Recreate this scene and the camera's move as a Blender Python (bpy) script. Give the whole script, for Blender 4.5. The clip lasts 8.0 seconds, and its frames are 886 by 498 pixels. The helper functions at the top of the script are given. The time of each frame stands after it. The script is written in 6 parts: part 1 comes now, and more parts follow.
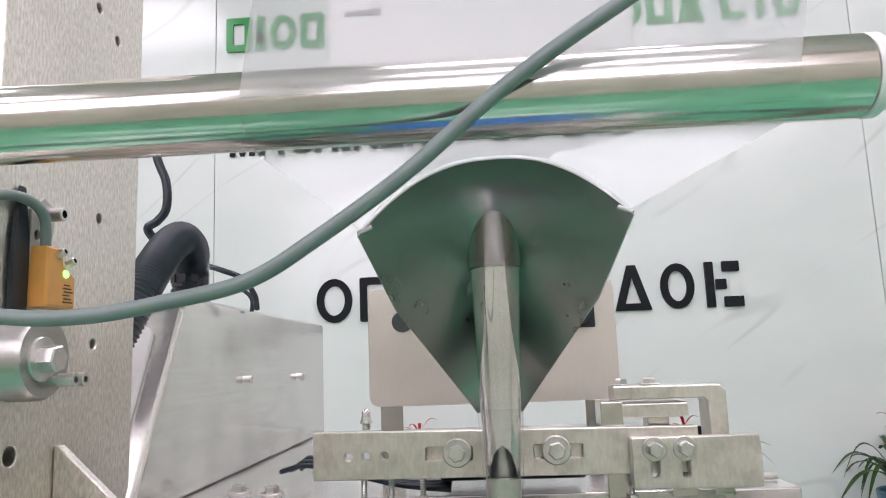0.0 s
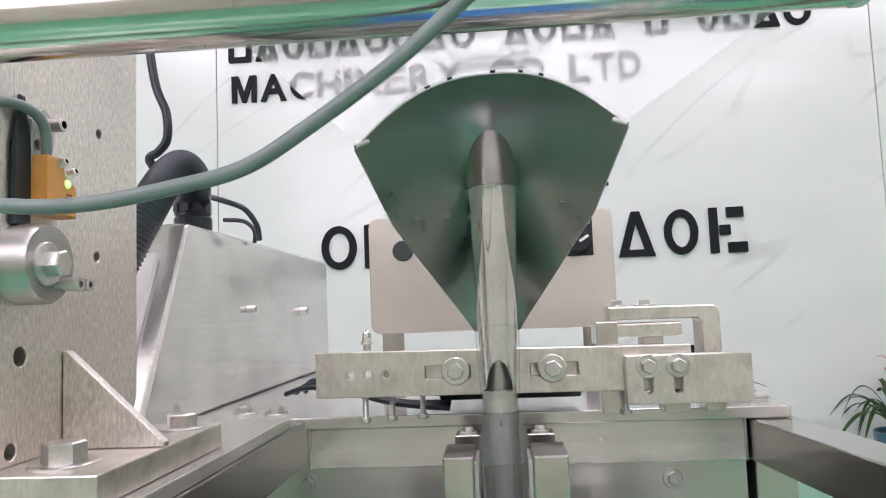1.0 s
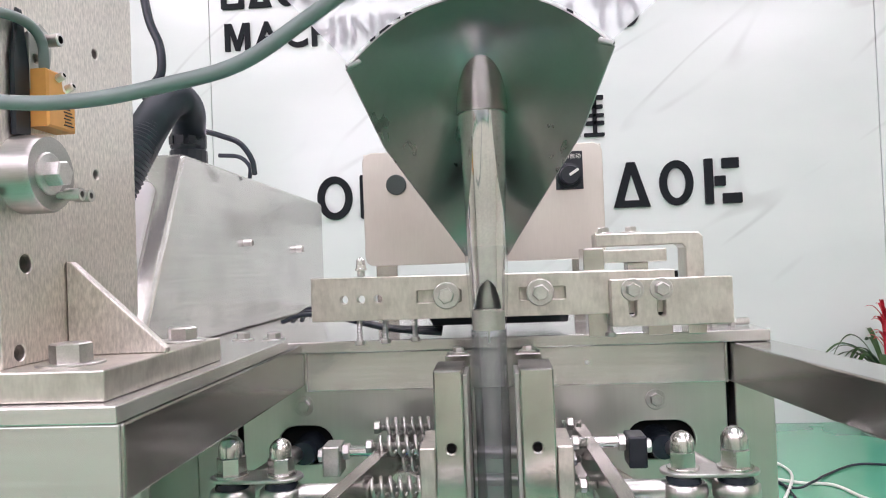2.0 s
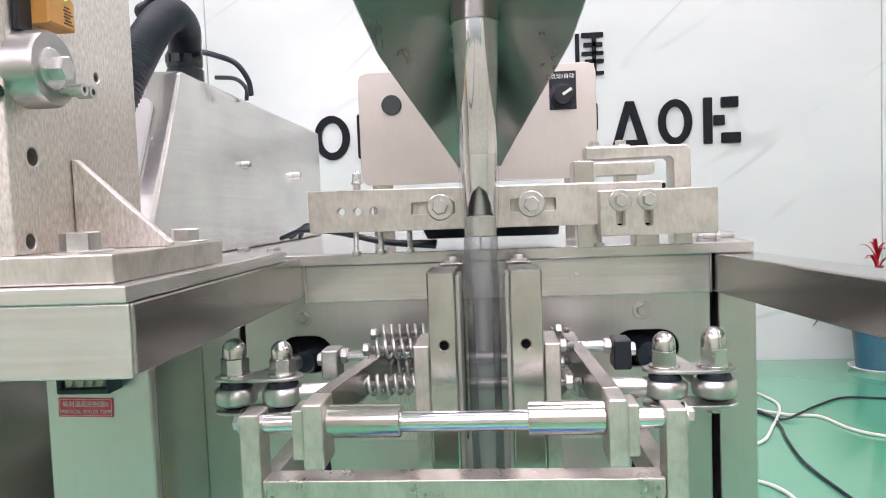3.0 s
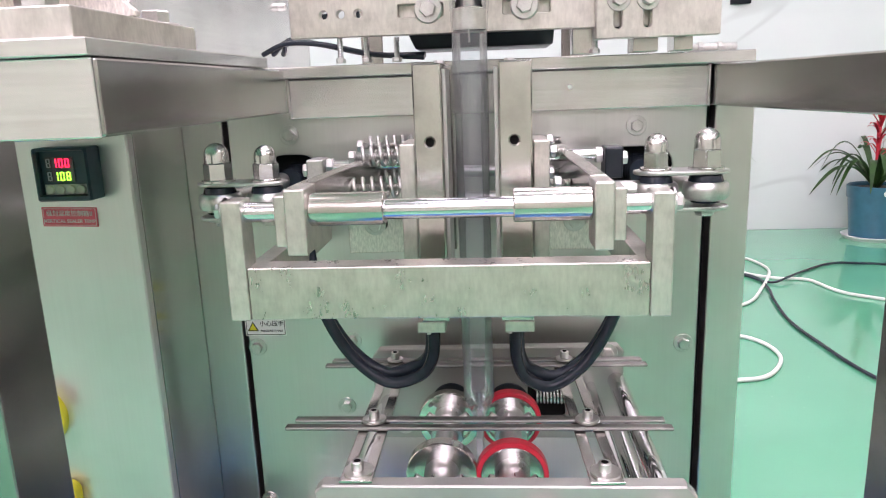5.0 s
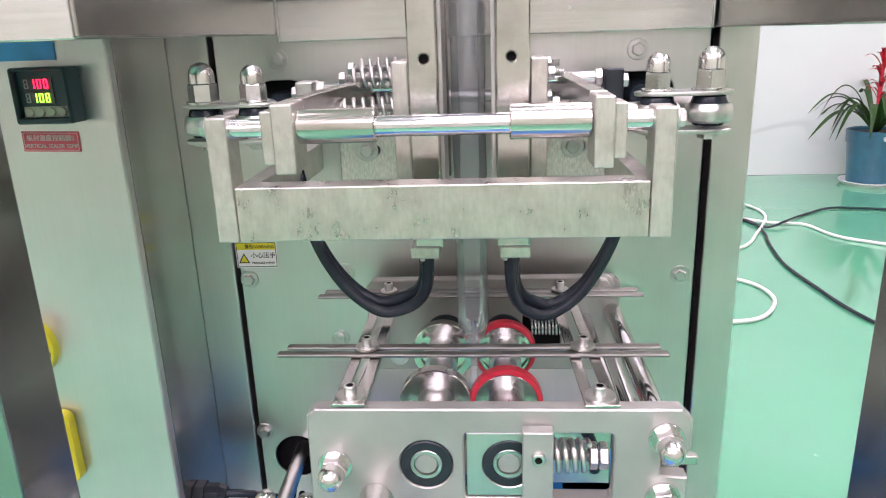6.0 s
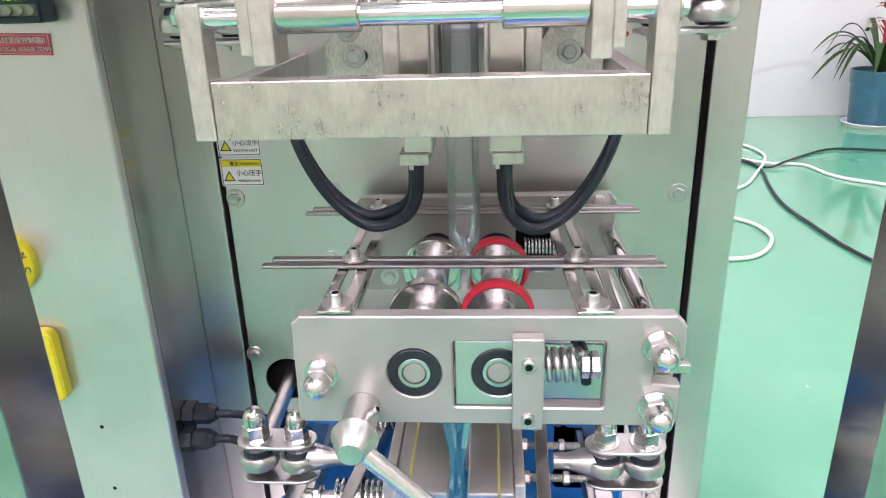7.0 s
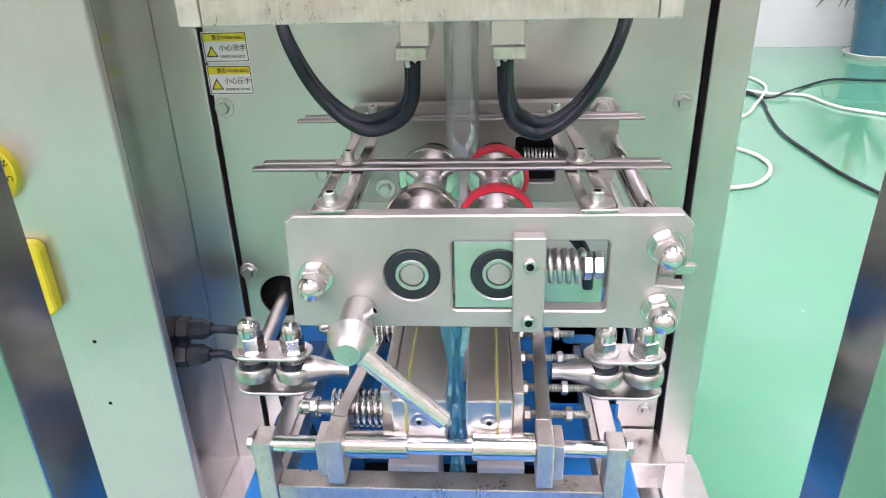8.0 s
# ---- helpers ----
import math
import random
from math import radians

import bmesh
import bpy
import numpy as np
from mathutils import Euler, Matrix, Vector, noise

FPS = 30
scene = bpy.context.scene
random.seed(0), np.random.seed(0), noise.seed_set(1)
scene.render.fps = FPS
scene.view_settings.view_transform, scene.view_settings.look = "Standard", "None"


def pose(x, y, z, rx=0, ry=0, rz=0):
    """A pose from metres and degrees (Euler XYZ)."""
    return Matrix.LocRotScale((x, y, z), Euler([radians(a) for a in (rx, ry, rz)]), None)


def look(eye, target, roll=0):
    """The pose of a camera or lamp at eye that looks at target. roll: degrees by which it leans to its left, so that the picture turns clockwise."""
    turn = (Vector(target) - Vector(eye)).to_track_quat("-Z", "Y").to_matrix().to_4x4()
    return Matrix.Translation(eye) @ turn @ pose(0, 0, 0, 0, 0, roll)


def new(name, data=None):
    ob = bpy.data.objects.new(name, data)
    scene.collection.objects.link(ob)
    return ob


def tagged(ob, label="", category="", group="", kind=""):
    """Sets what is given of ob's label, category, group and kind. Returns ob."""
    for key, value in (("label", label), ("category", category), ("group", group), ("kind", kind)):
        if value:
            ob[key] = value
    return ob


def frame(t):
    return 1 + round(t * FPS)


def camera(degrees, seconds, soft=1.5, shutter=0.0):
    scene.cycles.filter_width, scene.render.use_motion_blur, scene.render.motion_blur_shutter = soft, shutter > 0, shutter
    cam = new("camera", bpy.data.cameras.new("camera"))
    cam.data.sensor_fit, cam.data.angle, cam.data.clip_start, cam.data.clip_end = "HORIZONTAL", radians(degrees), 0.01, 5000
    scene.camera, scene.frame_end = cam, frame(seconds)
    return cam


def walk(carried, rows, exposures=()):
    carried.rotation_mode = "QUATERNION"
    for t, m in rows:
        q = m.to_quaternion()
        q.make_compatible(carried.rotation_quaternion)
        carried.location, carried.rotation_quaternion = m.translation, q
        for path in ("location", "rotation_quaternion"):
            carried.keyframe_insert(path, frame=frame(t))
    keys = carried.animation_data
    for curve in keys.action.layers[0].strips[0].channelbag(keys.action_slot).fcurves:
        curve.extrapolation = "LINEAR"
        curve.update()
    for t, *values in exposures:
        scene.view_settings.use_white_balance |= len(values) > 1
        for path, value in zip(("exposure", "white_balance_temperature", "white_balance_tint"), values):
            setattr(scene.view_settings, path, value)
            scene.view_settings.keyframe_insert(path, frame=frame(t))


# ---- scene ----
cam = camera(64.3, 8.0, 1.1)
PATH = [
    (0, (0.0150, 0.0171, 0.8847), (-0.1190, 1.9901, 1.1834), -2.18),
    (0.5, (0.0170, 0.0145, 0.8706), (-0.1350, 1.9952, 1.1025), -2.17),
    (1, (0.0200, 0.0139, 0.8596), (-0.1350, 2.0012, 1.0227), -2.27),
    (2.3, (0.0260, -0.0051, 0.8240), (-0.1250, 1.9892, 0.8172), -2.17),
    (2.5, (0.0270, -0.0089, 0.8169), (-0.1260, 1.9849, 0.7781), -2.17),
    (3, (0.0290, -0.0175, 0.8037), (-0.1230, 1.9733, 0.6877), -2.17),
    (3.5, (0.0330, -0.0191, 0.7886), (-0.1179, 1.9659, 0.5955), -2.17),
    (4, (0.0330, -0.0175, 0.7706), (-0.1190, 1.9566, 0.4881), -2.17),
    (4.5, (0.0340, -0.0130, 0.7548), (-0.1190, 1.9467, 0.3858), -2.06),
    (4.7, (0.0350, -0.0128, 0.7478), (-0.1210, 1.9405, 0.3476), -2.06),
    (6, (0.0350, -0.0029, 0.7170), (-0.1100, 1.9039, 0.1315), -1.96),
    (6.5, (0.0380, -0.0005, 0.7031), (-0.1070, 1.8870, 0.0580), -1.96),
    (7, (0.0390, 0.0061, 0.6823), (-0.0990, 1.8653, -0.0418), -1.76),
    (7.5, (0.0360, 0.0096, 0.6654), (-0.0920, 1.8381, -0.1347), -1.67),
    (8, (0.0350, 0.0111, 0.6504), (-0.0870, 1.8032, -0.2289), -1.67),
]
walk(cam, [(t, look(eye, target, roll)) for t, eye, target, roll in PATH],
     exposures=[(0.0, 0.14, 6570, 34), (2.5, 0.4, 6570, 36), (4.5, 0.6, 6550, 38), (6.5, 0.83, 6570, 42), (8.0, 0.88, 6550, 41)])

# ---- light ----
world = bpy.data.worlds.new("world")
scene.world = world
world.use_nodes = True
world.node_tree.nodes["Background"].inputs["Color"].default_value = (0.75, 0.85, 1.0, 1)
world.node_tree.nodes["Background"].inputs["Strength"].default_value = 0.3
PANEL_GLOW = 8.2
# Power of each fill lamp in the added south windows.
FILL_WATTS = 25.0


# ---- materials ----
def node_mat(name):
    m = bpy.data.materials.new(name)
    m.use_nodes = True
    nt = m.node_tree
    return m, nt, nt.nodes["Principled BSDF"]


def pos_noise(nt, scale, stretch=(1, 1, 1), detail=3.0, rough=0.55):
    geo = nt.nodes.new("ShaderNodeNewGeometry")
    mp = nt.nodes.new("ShaderNodeMapping")
    mp.inputs["Scale"].default_value = [scale * s for s in stretch]
    nz = nt.nodes.new("ShaderNodeTexNoise")
    nz.inputs["Scale"].default_value = 1.0
    nz.inputs["Detail"].default_value = detail
    nz.inputs["Roughness"].default_value = rough
    nt.links.new(geo.outputs["Position"], mp.inputs["Vector"])
    nt.links.new(mp.outputs["Vector"], nz.inputs["Vector"])
    return nz.outputs["Fac"]


def ramp(nt, fac, stops):
    r = nt.nodes.new("ShaderNodeValToRGB")
    while len(r.color_ramp.elements) < len(stops):
        r.color_ramp.elements.new(0.5)
    for e, (p, c) in zip(r.color_ramp.elements, stops):
        e.position, e.color = p, (*c, 1)
    nt.links.new(fac, r.inputs["Fac"])
    return r.outputs["Color"]


def span(nt, fac, lo, hi):
    mr = nt.nodes.new("ShaderNodeMapRange")
    mr.inputs["From Min"].default_value, mr.inputs["From Max"].default_value = 0.3, 0.7
    mr.inputs["To Min"].default_value, mr.inputs["To Max"].default_value = lo, hi
    nt.links.new(fac, mr.inputs["Value"])
    return mr.outputs["Result"]


def bump(nt, fac, bsdf, strength, dist):
    b = nt.nodes.new("ShaderNodeBump")
    b.inputs["Strength"].default_value, b.inputs["Distance"].default_value = strength, dist
    nt.links.new(fac, b.inputs["Height"])
    nt.links.new(b.outputs["Normal"], bsdf.inputs["Normal"])


def steel(name, base, rough=(0.25, 0.4), stretch=(1, 1, 1), grain=900, cloud=14, bumps=0.12, metallic=1.0, low=0.82, share=0.25, deep=0.00003, warp=0.0, streak=0.12):
    m, nt, p = node_mat(name)
    fine = pos_noise(nt, grain, stretch, 2.0)
    big = pos_noise(nt, cloud, (1, 1, 1), 4.0, 0.6)
    dark = tuple(c * low for c in base)
    col = ramp(nt, big, [(0.3, dark), (0.55, base), (0.8, tuple(min(1, c * 1.07) for c in base))])
    p.inputs["Metallic"].default_value = metallic
    brush = nt.nodes.new("ShaderNodeMix")
    brush.data_type, brush.blend_type = "RGBA", "MULTIPLY"
    brush.inputs["Factor"].default_value = 1.0
    nt.links.new(col, brush.inputs[6])
    nt.links.new(ramp(nt, fine, [(0.3, (1 - streak,) * 3), (0.7, (1.0, 1.0, 1.0))]), brush.inputs[7])
    nt.links.new(brush.outputs[2], p.inputs["Base Color"])
    mid = nt.nodes.new("ShaderNodeMath")
    mid.operation = "MULTIPLY_ADD"
    nt.links.new(big, mid.inputs[0])
    mid.inputs[1].default_value = 1.0 - share
    half = nt.nodes.new("ShaderNodeMath")
    half.operation = "MULTIPLY"
    nt.links.new(fine, half.inputs[0])
    half.inputs[1].default_value = share
    nt.links.new(half.outputs[0], mid.inputs[2])
    nt.links.new(span(nt, mid.outputs[0], *rough), p.inputs["Roughness"])
    if bumps:
        bump(nt, fine, p, bumps * 0.3, deep)
    elif warp:
        bump(nt, pos_noise(nt, 11, (0.45, 0.45, 2.0), 1.0), p, 0.25, warp)
    return m


def plain(name, base, rough=0.4, metallic=0.0, vary=0.12, cloud=40, coat=0.0, bumps=0.05, spec=0.5):
    m, nt, p = node_mat(name)
    big = pos_noise(nt, cloud, (1, 1, 1), 4.0)
    col = ramp(nt, big, [(0.3, tuple(c * (1 - vary) for c in base)), (0.7, tuple(min(1, c * (1 + vary)) for c in base))])
    nt.links.new(col, p.inputs["Base Color"])
    p.inputs["Roughness"].default_value = rough
    p.inputs["Metallic"].default_value = metallic
    p.inputs["Coat Weight"].default_value = coat
    p.inputs["Specular IOR Level"].default_value = spec
    bump(nt, pos_noise(nt, cloud * 25, (1, 1, 1), 2.0), p, bumps, 0.0003)
    return m


def glow(name, color, strength):
    m, nt, p = node_mat(name)
    p.inputs["Base Color"].default_value = (*color, 1)
    p.inputs["Emission Color"].default_value = (*color, 1)
    p.inputs["Emission Strength"].default_value = strength
    return m


def clear_film(name, tint, body, gloss_rough, ior=1.3, backlit=False, hue=(0.8, 0.83, 0.84), most=0.4):
    """Thin clear plastic film: mostly see-through, faint milky body, glossy by Fresnel."""
    m, nt, p = node_mat(name)
    nt.nodes.remove(p)
    out = nt.nodes["Material Output"]
    tr = nt.nodes.new("ShaderNodeBsdfTransparent")
    tr.inputs["Color"].default_value = (*tint, 1)
    df = nt.nodes.new("ShaderNodeBsdfTranslucent" if backlit else "ShaderNodeBsdfDiffuse")
    df.inputs["Color"].default_value = (*hue, 1)
    gl = nt.nodes.new("ShaderNodeBsdfGlossy")
    gl.inputs["Roughness"].default_value = gloss_rough
    mix1, mix2 = nt.nodes.new("ShaderNodeMixShader"), nt.nodes.new("ShaderNodeMixShader")
    mix1.inputs["Fac"].default_value = body
    fr = nt.nodes.new("ShaderNodeFresnel")
    fr.inputs["IOR"].default_value = ior
    soft = nt.nodes.new("ShaderNodeMath")
    soft.operation = "MINIMUM"
    soft.inputs[1].default_value = most
    nt.links.new(fr.outputs[0], soft.inputs[0])
    bp = nt.nodes.new("ShaderNodeBump")
    bp.inputs["Strength"].default_value, bp.inputs["Distance"].default_value = 0.3, 0.001
    nt.links.new(pos_noise(nt, 60, (1, 1, 0.15), 3.0), bp.inputs["Height"])
    nt.links.new(bp.outputs["Normal"], gl.inputs["Normal"])
    nt.links.new(tr.outputs[0], mix1.inputs[1])
    nt.links.new(df.outputs[0], mix1.inputs[2])
    nt.links.new(soft.outputs[0], mix2.inputs["Fac"])
    nt.links.new(mix1.outputs[0], mix2.inputs[1])
    nt.links.new(gl.outputs[0], mix2.inputs[2])
    nt.links.new(mix2.outputs[0], out.inputs["Surface"])
    return m


def marble(name):
    m, nt, p = node_mat(name)
    geo = nt.nodes.new("ShaderNodeNewGeometry")
    mp = nt.nodes.new("ShaderNodeMapping")
    mp.vector_type = "TEXTURE"
    mp.inputs["Rotation"].default_value = (0, radians(-36), 0)
    mp.inputs["Scale"].default_value = (2.6, 1.0, 0.62)
    nz = nt.nodes.new("ShaderNodeTexNoise")
    nz.inputs["Scale"].default_value, nz.inputs["Detail"].default_value = 1.0, 2.0
    nz.inputs["Roughness"].default_value, nz.inputs["Distortion"].default_value = 0.5, 0.25
    nt.links.new(geo.outputs["Position"], mp.inputs["Vector"])
    nt.links.new(mp.outputs["Vector"], nz.inputs["Vector"])
    base = (0.68, 0.71, 0.695)
    veins = ramp(nt, nz.outputs["Fac"], [(0.0, base), (0.488, base), (0.498, (0.56, 0.58, 0.57)), (0.503, base), (1.0, base)])
    cloud = ramp(nt, pos_noise(nt, 1.1, (1, 1, 2), 3.0), [(0.35, (0.93, 0.945, 0.945)), (0.6, (1, 1, 1))])
    keep = ramp(nt, pos_noise(nt, 1.7, (1, 1, 1), 2.0), [(0.45, (0, 0, 0)), (0.6, (1, 1, 1))])
    vm = nt.nodes.new("ShaderNodeMix")
    vm.data_type = "RGBA"
    nt.links.new(keep, vm.inputs["Factor"])
    vm.inputs[6].default_value = (*base, 1)
    nt.links.new(veins, vm.inputs[7])
    mx = nt.nodes.new("ShaderNodeMix")
    mx.data_type, mx.blend_type = "RGBA", "MULTIPLY"
    mx.inputs["Factor"].default_value = 1.0
    nt.links.new(vm.outputs[2], mx.inputs[6])
    nt.links.new(cloud, mx.inputs[7])
    nt.links.new(mx.outputs[2], p.inputs["Base Color"])
    p.inputs["Roughness"].default_value = 0.16
    return m


def epoxy(name):
    m, nt, p = node_mat(name)
    big = pos_noise(nt, 0.9, (1, 1, 1), 4.0)
    fine = pos_noise(nt, 35, (1, 1, 1), 3.0)
    col = ramp(nt, big, [(0.3, (0.075, 0.36, 0.215)), (0.7, (0.095, 0.42, 0.25))])
    specks = ramp(nt, fine, [(0.72, (0, 0, 0)), (0.78, (0.4, 0.4, 0.4))])
    mx = nt.nodes.new("ShaderNodeMix")
    mx.data_type = "RGBA"
    nt.links.new(specks, mx.inputs["Factor"])
    nt.links.new(col, mx.inputs[6])
    mx.inputs[7].default_value = (0.35, 0.72, 0.55, 1)
    nt.links.new(mx.outputs[2], p.inputs["Base Color"])
    nt.links.new(span(nt, big, 0.07, 0.15), p.inputs["Roughness"])
    p.inputs["Coat Weight"].default_value, p.inputs["Coat Roughness"].default_value = 0.6, 0.06
    bump(nt, pos_noise(nt, 6, (1, 1, 1), 2.0), p, 0.06, 0.002)
    return m


STEEL = steel("brushed_stainless", (0.72, 0.71, 0.68), (0.17, 0.265), (0.02, 0.02, 1.0), 350, 11, 0.0, 0.75, 0.84, 0.12, 0, 0.004)
UPRIGHT = steel("brushed_upright_plate", (0.9, 0.845, 0.785), (0.32, 0.52), (1.0, 1.0, 0.34), 620, 9, 1.6, 1.0, 0.85, 0.5, 0.0003, streak=0.32)
SATIN = steel("satin_stainless_panel", (0.66, 0.655, 0.625), (0.28, 0.38), (1.0, 1.0, 0.02), 400, 5, 0.0, 0.96, 0.86, 0.06, 0, 0.003, 0.03)
# Satin stainless in a darker tone, for housing body, side tubes and legs.
DARK_STEEL = steel("darker_satin_stainless", (0.5, 0.495, 0.475), (0.17, 0.265), (1.0, 1.0, 0.02), 400, 7, 0.0, 1.0, 0.82, 0.06, 0, 0.004, 0.03)
DOOR = steel("matt_satin_door_steel", (0.68, 0.67, 0.65), (0.28, 0.38), (1.0, 1.0, 0.02), 400, 5, 0.0, 0.78, 0.88, 0.06, 0, 0.003, 0.03)
WORN = steel("worn_flat_bar_steel", (0.68, 0.645, 0.58), (0.25, 0.35), (1, 1, 0.3), 420, 45, 0.9, 0.9, 0.8, 0.3)
MILLED = steel("milled_steel", (0.7, 0.67, 0.61), (0.28, 0.4), (1, 1, 0.3), 420, 60, 1.0, 0.82, 0.8)
BARE = steel("plain_plate_steel", (0.66, 0.635, 0.6), (0.18, 0.265), (1, 1, 1), 1200, 25, 0.0, 1.0, 0.78, 0.1, 0, 0.0015)
TUBE = steel("dull_tube_steel", (0.78, 0.77, 0.74), (0.13, 0.22), (1, 1, 0.05), 500, 30, 0.04, 0.75, 0.85)
PANEL = steel("matt_panel_steel", (0.62, 0.59, 0.53), (0.28, 0.4), (1, 1, 0.1), 500, 8, 0.03, 0.6, 0.9, streak=0.04)
STRIP = steel("dark_spring_steel_strip", (0.3, 0.29, 0.27), (0.3, 0.42), (0.05, 1, 1), 500, 30, 0.03, 1.0, 0.85)
TURNED = steel("turned_steel", (0.48, 0.475, 0.45), (0.28, 0.4), (0.05, 1, 1), 900, 30, 0.1, 1.0, 0.85)
MATT = steel("blasted_plate_steel", (0.47, 0.465, 0.43), (0.32, 0.46), (1, 1, 1), 1600, 12, 0.05, 0.5)
CHROME = steel("polished_chrome", (0.80, 0.80, 0.81), (0.05, 0.11), (1, 1, 1), 600, 20, 0.02)
BOLT = steel("zinc_plated_bolt", (0.68, 0.67, 0.645), (0.27, 0.4), (1, 1, 1), 900, 60, 0.06)
COLLAR = steel("dull_collar_steel", (0.42, 0.42, 0.41), (0.25, 0.36), (1, 1, 1), 300, 12, 0.0, 1.0, 0.86, 0.02, 0, 0.0025, 0.02)
ALU = steel("turned_aluminium", (0.74, 0.75, 0.75), (0.24, 0.38), (1, 0.1, 1), 900, 30, 0.08)
ROLLER = steel("polished_roller_steel", (0.70, 0.67, 0.63), (0.12, 0.2), (0.1, 1, 1), 500, 10, 0.04)
FLOOR_MAT = epoxy("green_epoxy")
WALL_MAT = marble("white_marble_slab")
PAINT = plain("beige_wall_paint", (0.7, 0.64, 0.56), 0.7, 0, 0.05, 2)
CEILING_MAT = plain("ceiling_paint", (0.53, 0.52, 0.49), 0.85, 0, 0.02, 2)
BLACK = plain("black_rubber", (0.02, 0.028, 0.038), 0.25, 0, 0.2, 60, spec=0.32)
HOSE = plain("blue_grey_corrugated_plastic", (0.03, 0.042, 0.052), 0.36, 0, 0.15, 60)
BLACK_PLASTIC = plain("black_plastic", (0.02, 0.026, 0.032), 0.3, 0, 0.15, 60, spec=0.32)
CASE = plain("dark_teal_plastic", (0.018, 0.048, 0.06), 0.35, 0, 0.1, 60, spec=0.35)
# Near-black colour standing for the shade inside gaps, holes and sockets.
PAINTED_SHADE = plain("painted_inner_shade", (0.012, 0.012, 0.012), 0.7, spec=0.12)
GREY_CABLE = plain("grey_green_pvc", (0.15, 0.20, 0.19), 0.38, 0, 0.08, 50)
WHITE_CABLE = plain("white_pvc", (0.75, 0.78, 0.72), 0.4, 0, 0.05, 50)
WHITE_PLASTIC = plain("white_plastic", (0.74, 0.74, 0.73), 0.4, 0, 0.03, 30)
ORANGE = plain("orange_plastic", (0.72, 0.33, 0.085), 0.42, 0, 0.08, 60)
RED = plain("red_polyurethane", (0.62, 0.03, 0.05), 0.3, 0, 0.1, 60)
RED_LABEL = plain("red_label", (0.8, 0.09, 0.13), 0.4, 0, 0.05, 60)
YELLOW = plain("yellow_plastic", (0.75, 0.66, 0.02), 0.35, 0, 0.05, 60)
LABEL_WHITE = plain("white_label", (0.82, 0.82, 0.78), 0.4, 0, 0.02, 60)
INK = plain("black_ink", (0.015, 0.015, 0.015), 0.5)
PALE_INK = plain("pale_ink", (0.86, 0.76, 0.74), 0.5)
GREY_INK = plain("grey_ink", (0.3, 0.3, 0.3), 0.5)
SIGN_BLACK = plain("black_acrylic", (0.012, 0.014, 0.017), 0.55, 0, 0.1, 5, spec=0.12)
SIGN_GREEN = plain("green_acrylic", (0.012, 0.27, 0.07), 0.25, 0, 0.1, 5)
BLUE = plain("blue_plastic", (0.01, 0.235, 0.64), 0.34, 0, 0.1, 15)
BLUE_LABEL = plain("blue_label", (0.03, 0.36, 0.78), 0.4)
POT = plain("blue_glazed_pot", (0.03, 0.13, 0.2), 0.3, 0, 0.12, 20, 0.3)
SOIL = plain("soil", (0.05, 0.035, 0.025), 0.9, 0, 0.4, 80)
LEAF = plain("green_leaf", (0.05, 0.13, 0.035), 0.4, 0, 0.3, 14)
BRACT = plain("red_bract", (0.6, 0.03, 0.05), 0.4, 0, 0.25, 25)
# Green-black colour for the shade seen in the switch panel's round hole.
HOLE_GREEN = plain("dark_green_hole_shade", (0.03, 0.05, 0.045), 0.4)
NUT = steel("bright_cap_nut", (0.76, 0.75, 0.73), (0.17, 0.28), (1, 1, 1), 700, 60, 0.0)
ZINC = steel("dull_zinc_plating", (0.68, 0.68, 0.655), (0.28, 0.4), (1, 1, 1), 700, 60, 0.0)
SCREEN = plain("grey_screen", (0.3, 0.35, 0.38), 0.15)
BUTTON = plain("beige_button", (0.5, 0.46, 0.38), 0.5)
DISPLAY = plain("dark_display_window", (0.06, 0.065, 0.07), 0.2)
KEY_STRIP = plain("pale_key_strip", (0.4, 0.39, 0.36), 0.5)
BOARD = plain("green_circuit_board", (0.03, 0.16, 0.1), 0.4)
TEFLON = plain("yellow_green_tape", (0.42, 0.4, 0.14), 0.4)
LED_RED = glow("red_digit", (1.0, 0.02, 0.06), 2.2)
LED_LIME = glow("green_signal_lamp", (0.25, 1.0, 0.2), 1.8)
LED_GREEN = glow("green_digit", (0.3, 0.95, 0.05), 1.6)
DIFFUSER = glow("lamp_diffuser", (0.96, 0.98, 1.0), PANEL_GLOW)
FILM = clear_film("clear_film", (0.92, 0.935, 0.95), 0.07, 0.07, 1.75, False, (0.72, 0.77, 0.84), 0.75)
FILM_WRAP = clear_film("wrapped_film", (0.98, 0.985, 0.985), 0.025, 0.12, 1.05)
FILM_THIN = clear_film("thin_clear_film", (0.97, 0.98, 0.98), 0.42, 0.3, 1.005, True)
FILM_MILKY = clear_film("milky_film", (0.9, 0.92, 0.93), 0.42, 0.2)
FILM_BLUE = clear_film("pale_cyan_film", (0.45, 0.86, 0.95), 0.5, 0.1, 1.4, False, (0.12, 0.6, 0.78))

# ---- mesh helpers ----
WORLD = {}


def finish(bm, smooth=32, name="mesh"):
    bmesh.ops.recalc_face_normals(bm, faces=bm.faces[:])
    me = bpy.data.meshes.new(name)
    bm.to_mesh(me)
    bm.free()
    me.polygons.foreach_set("use_smooth", [True] * len(me.polygons))
    me.set_sharp_from_angle(angle=radians(smooth))
    return me


def thing(name, loc, label, category, group="", kind=""):
    e = new(name)
    e.location = loc
    e.empty_display_size = 0.02
    WORLD[e] = Matrix.Translation(loc)
    return tagged(e, label, category, group, kind)


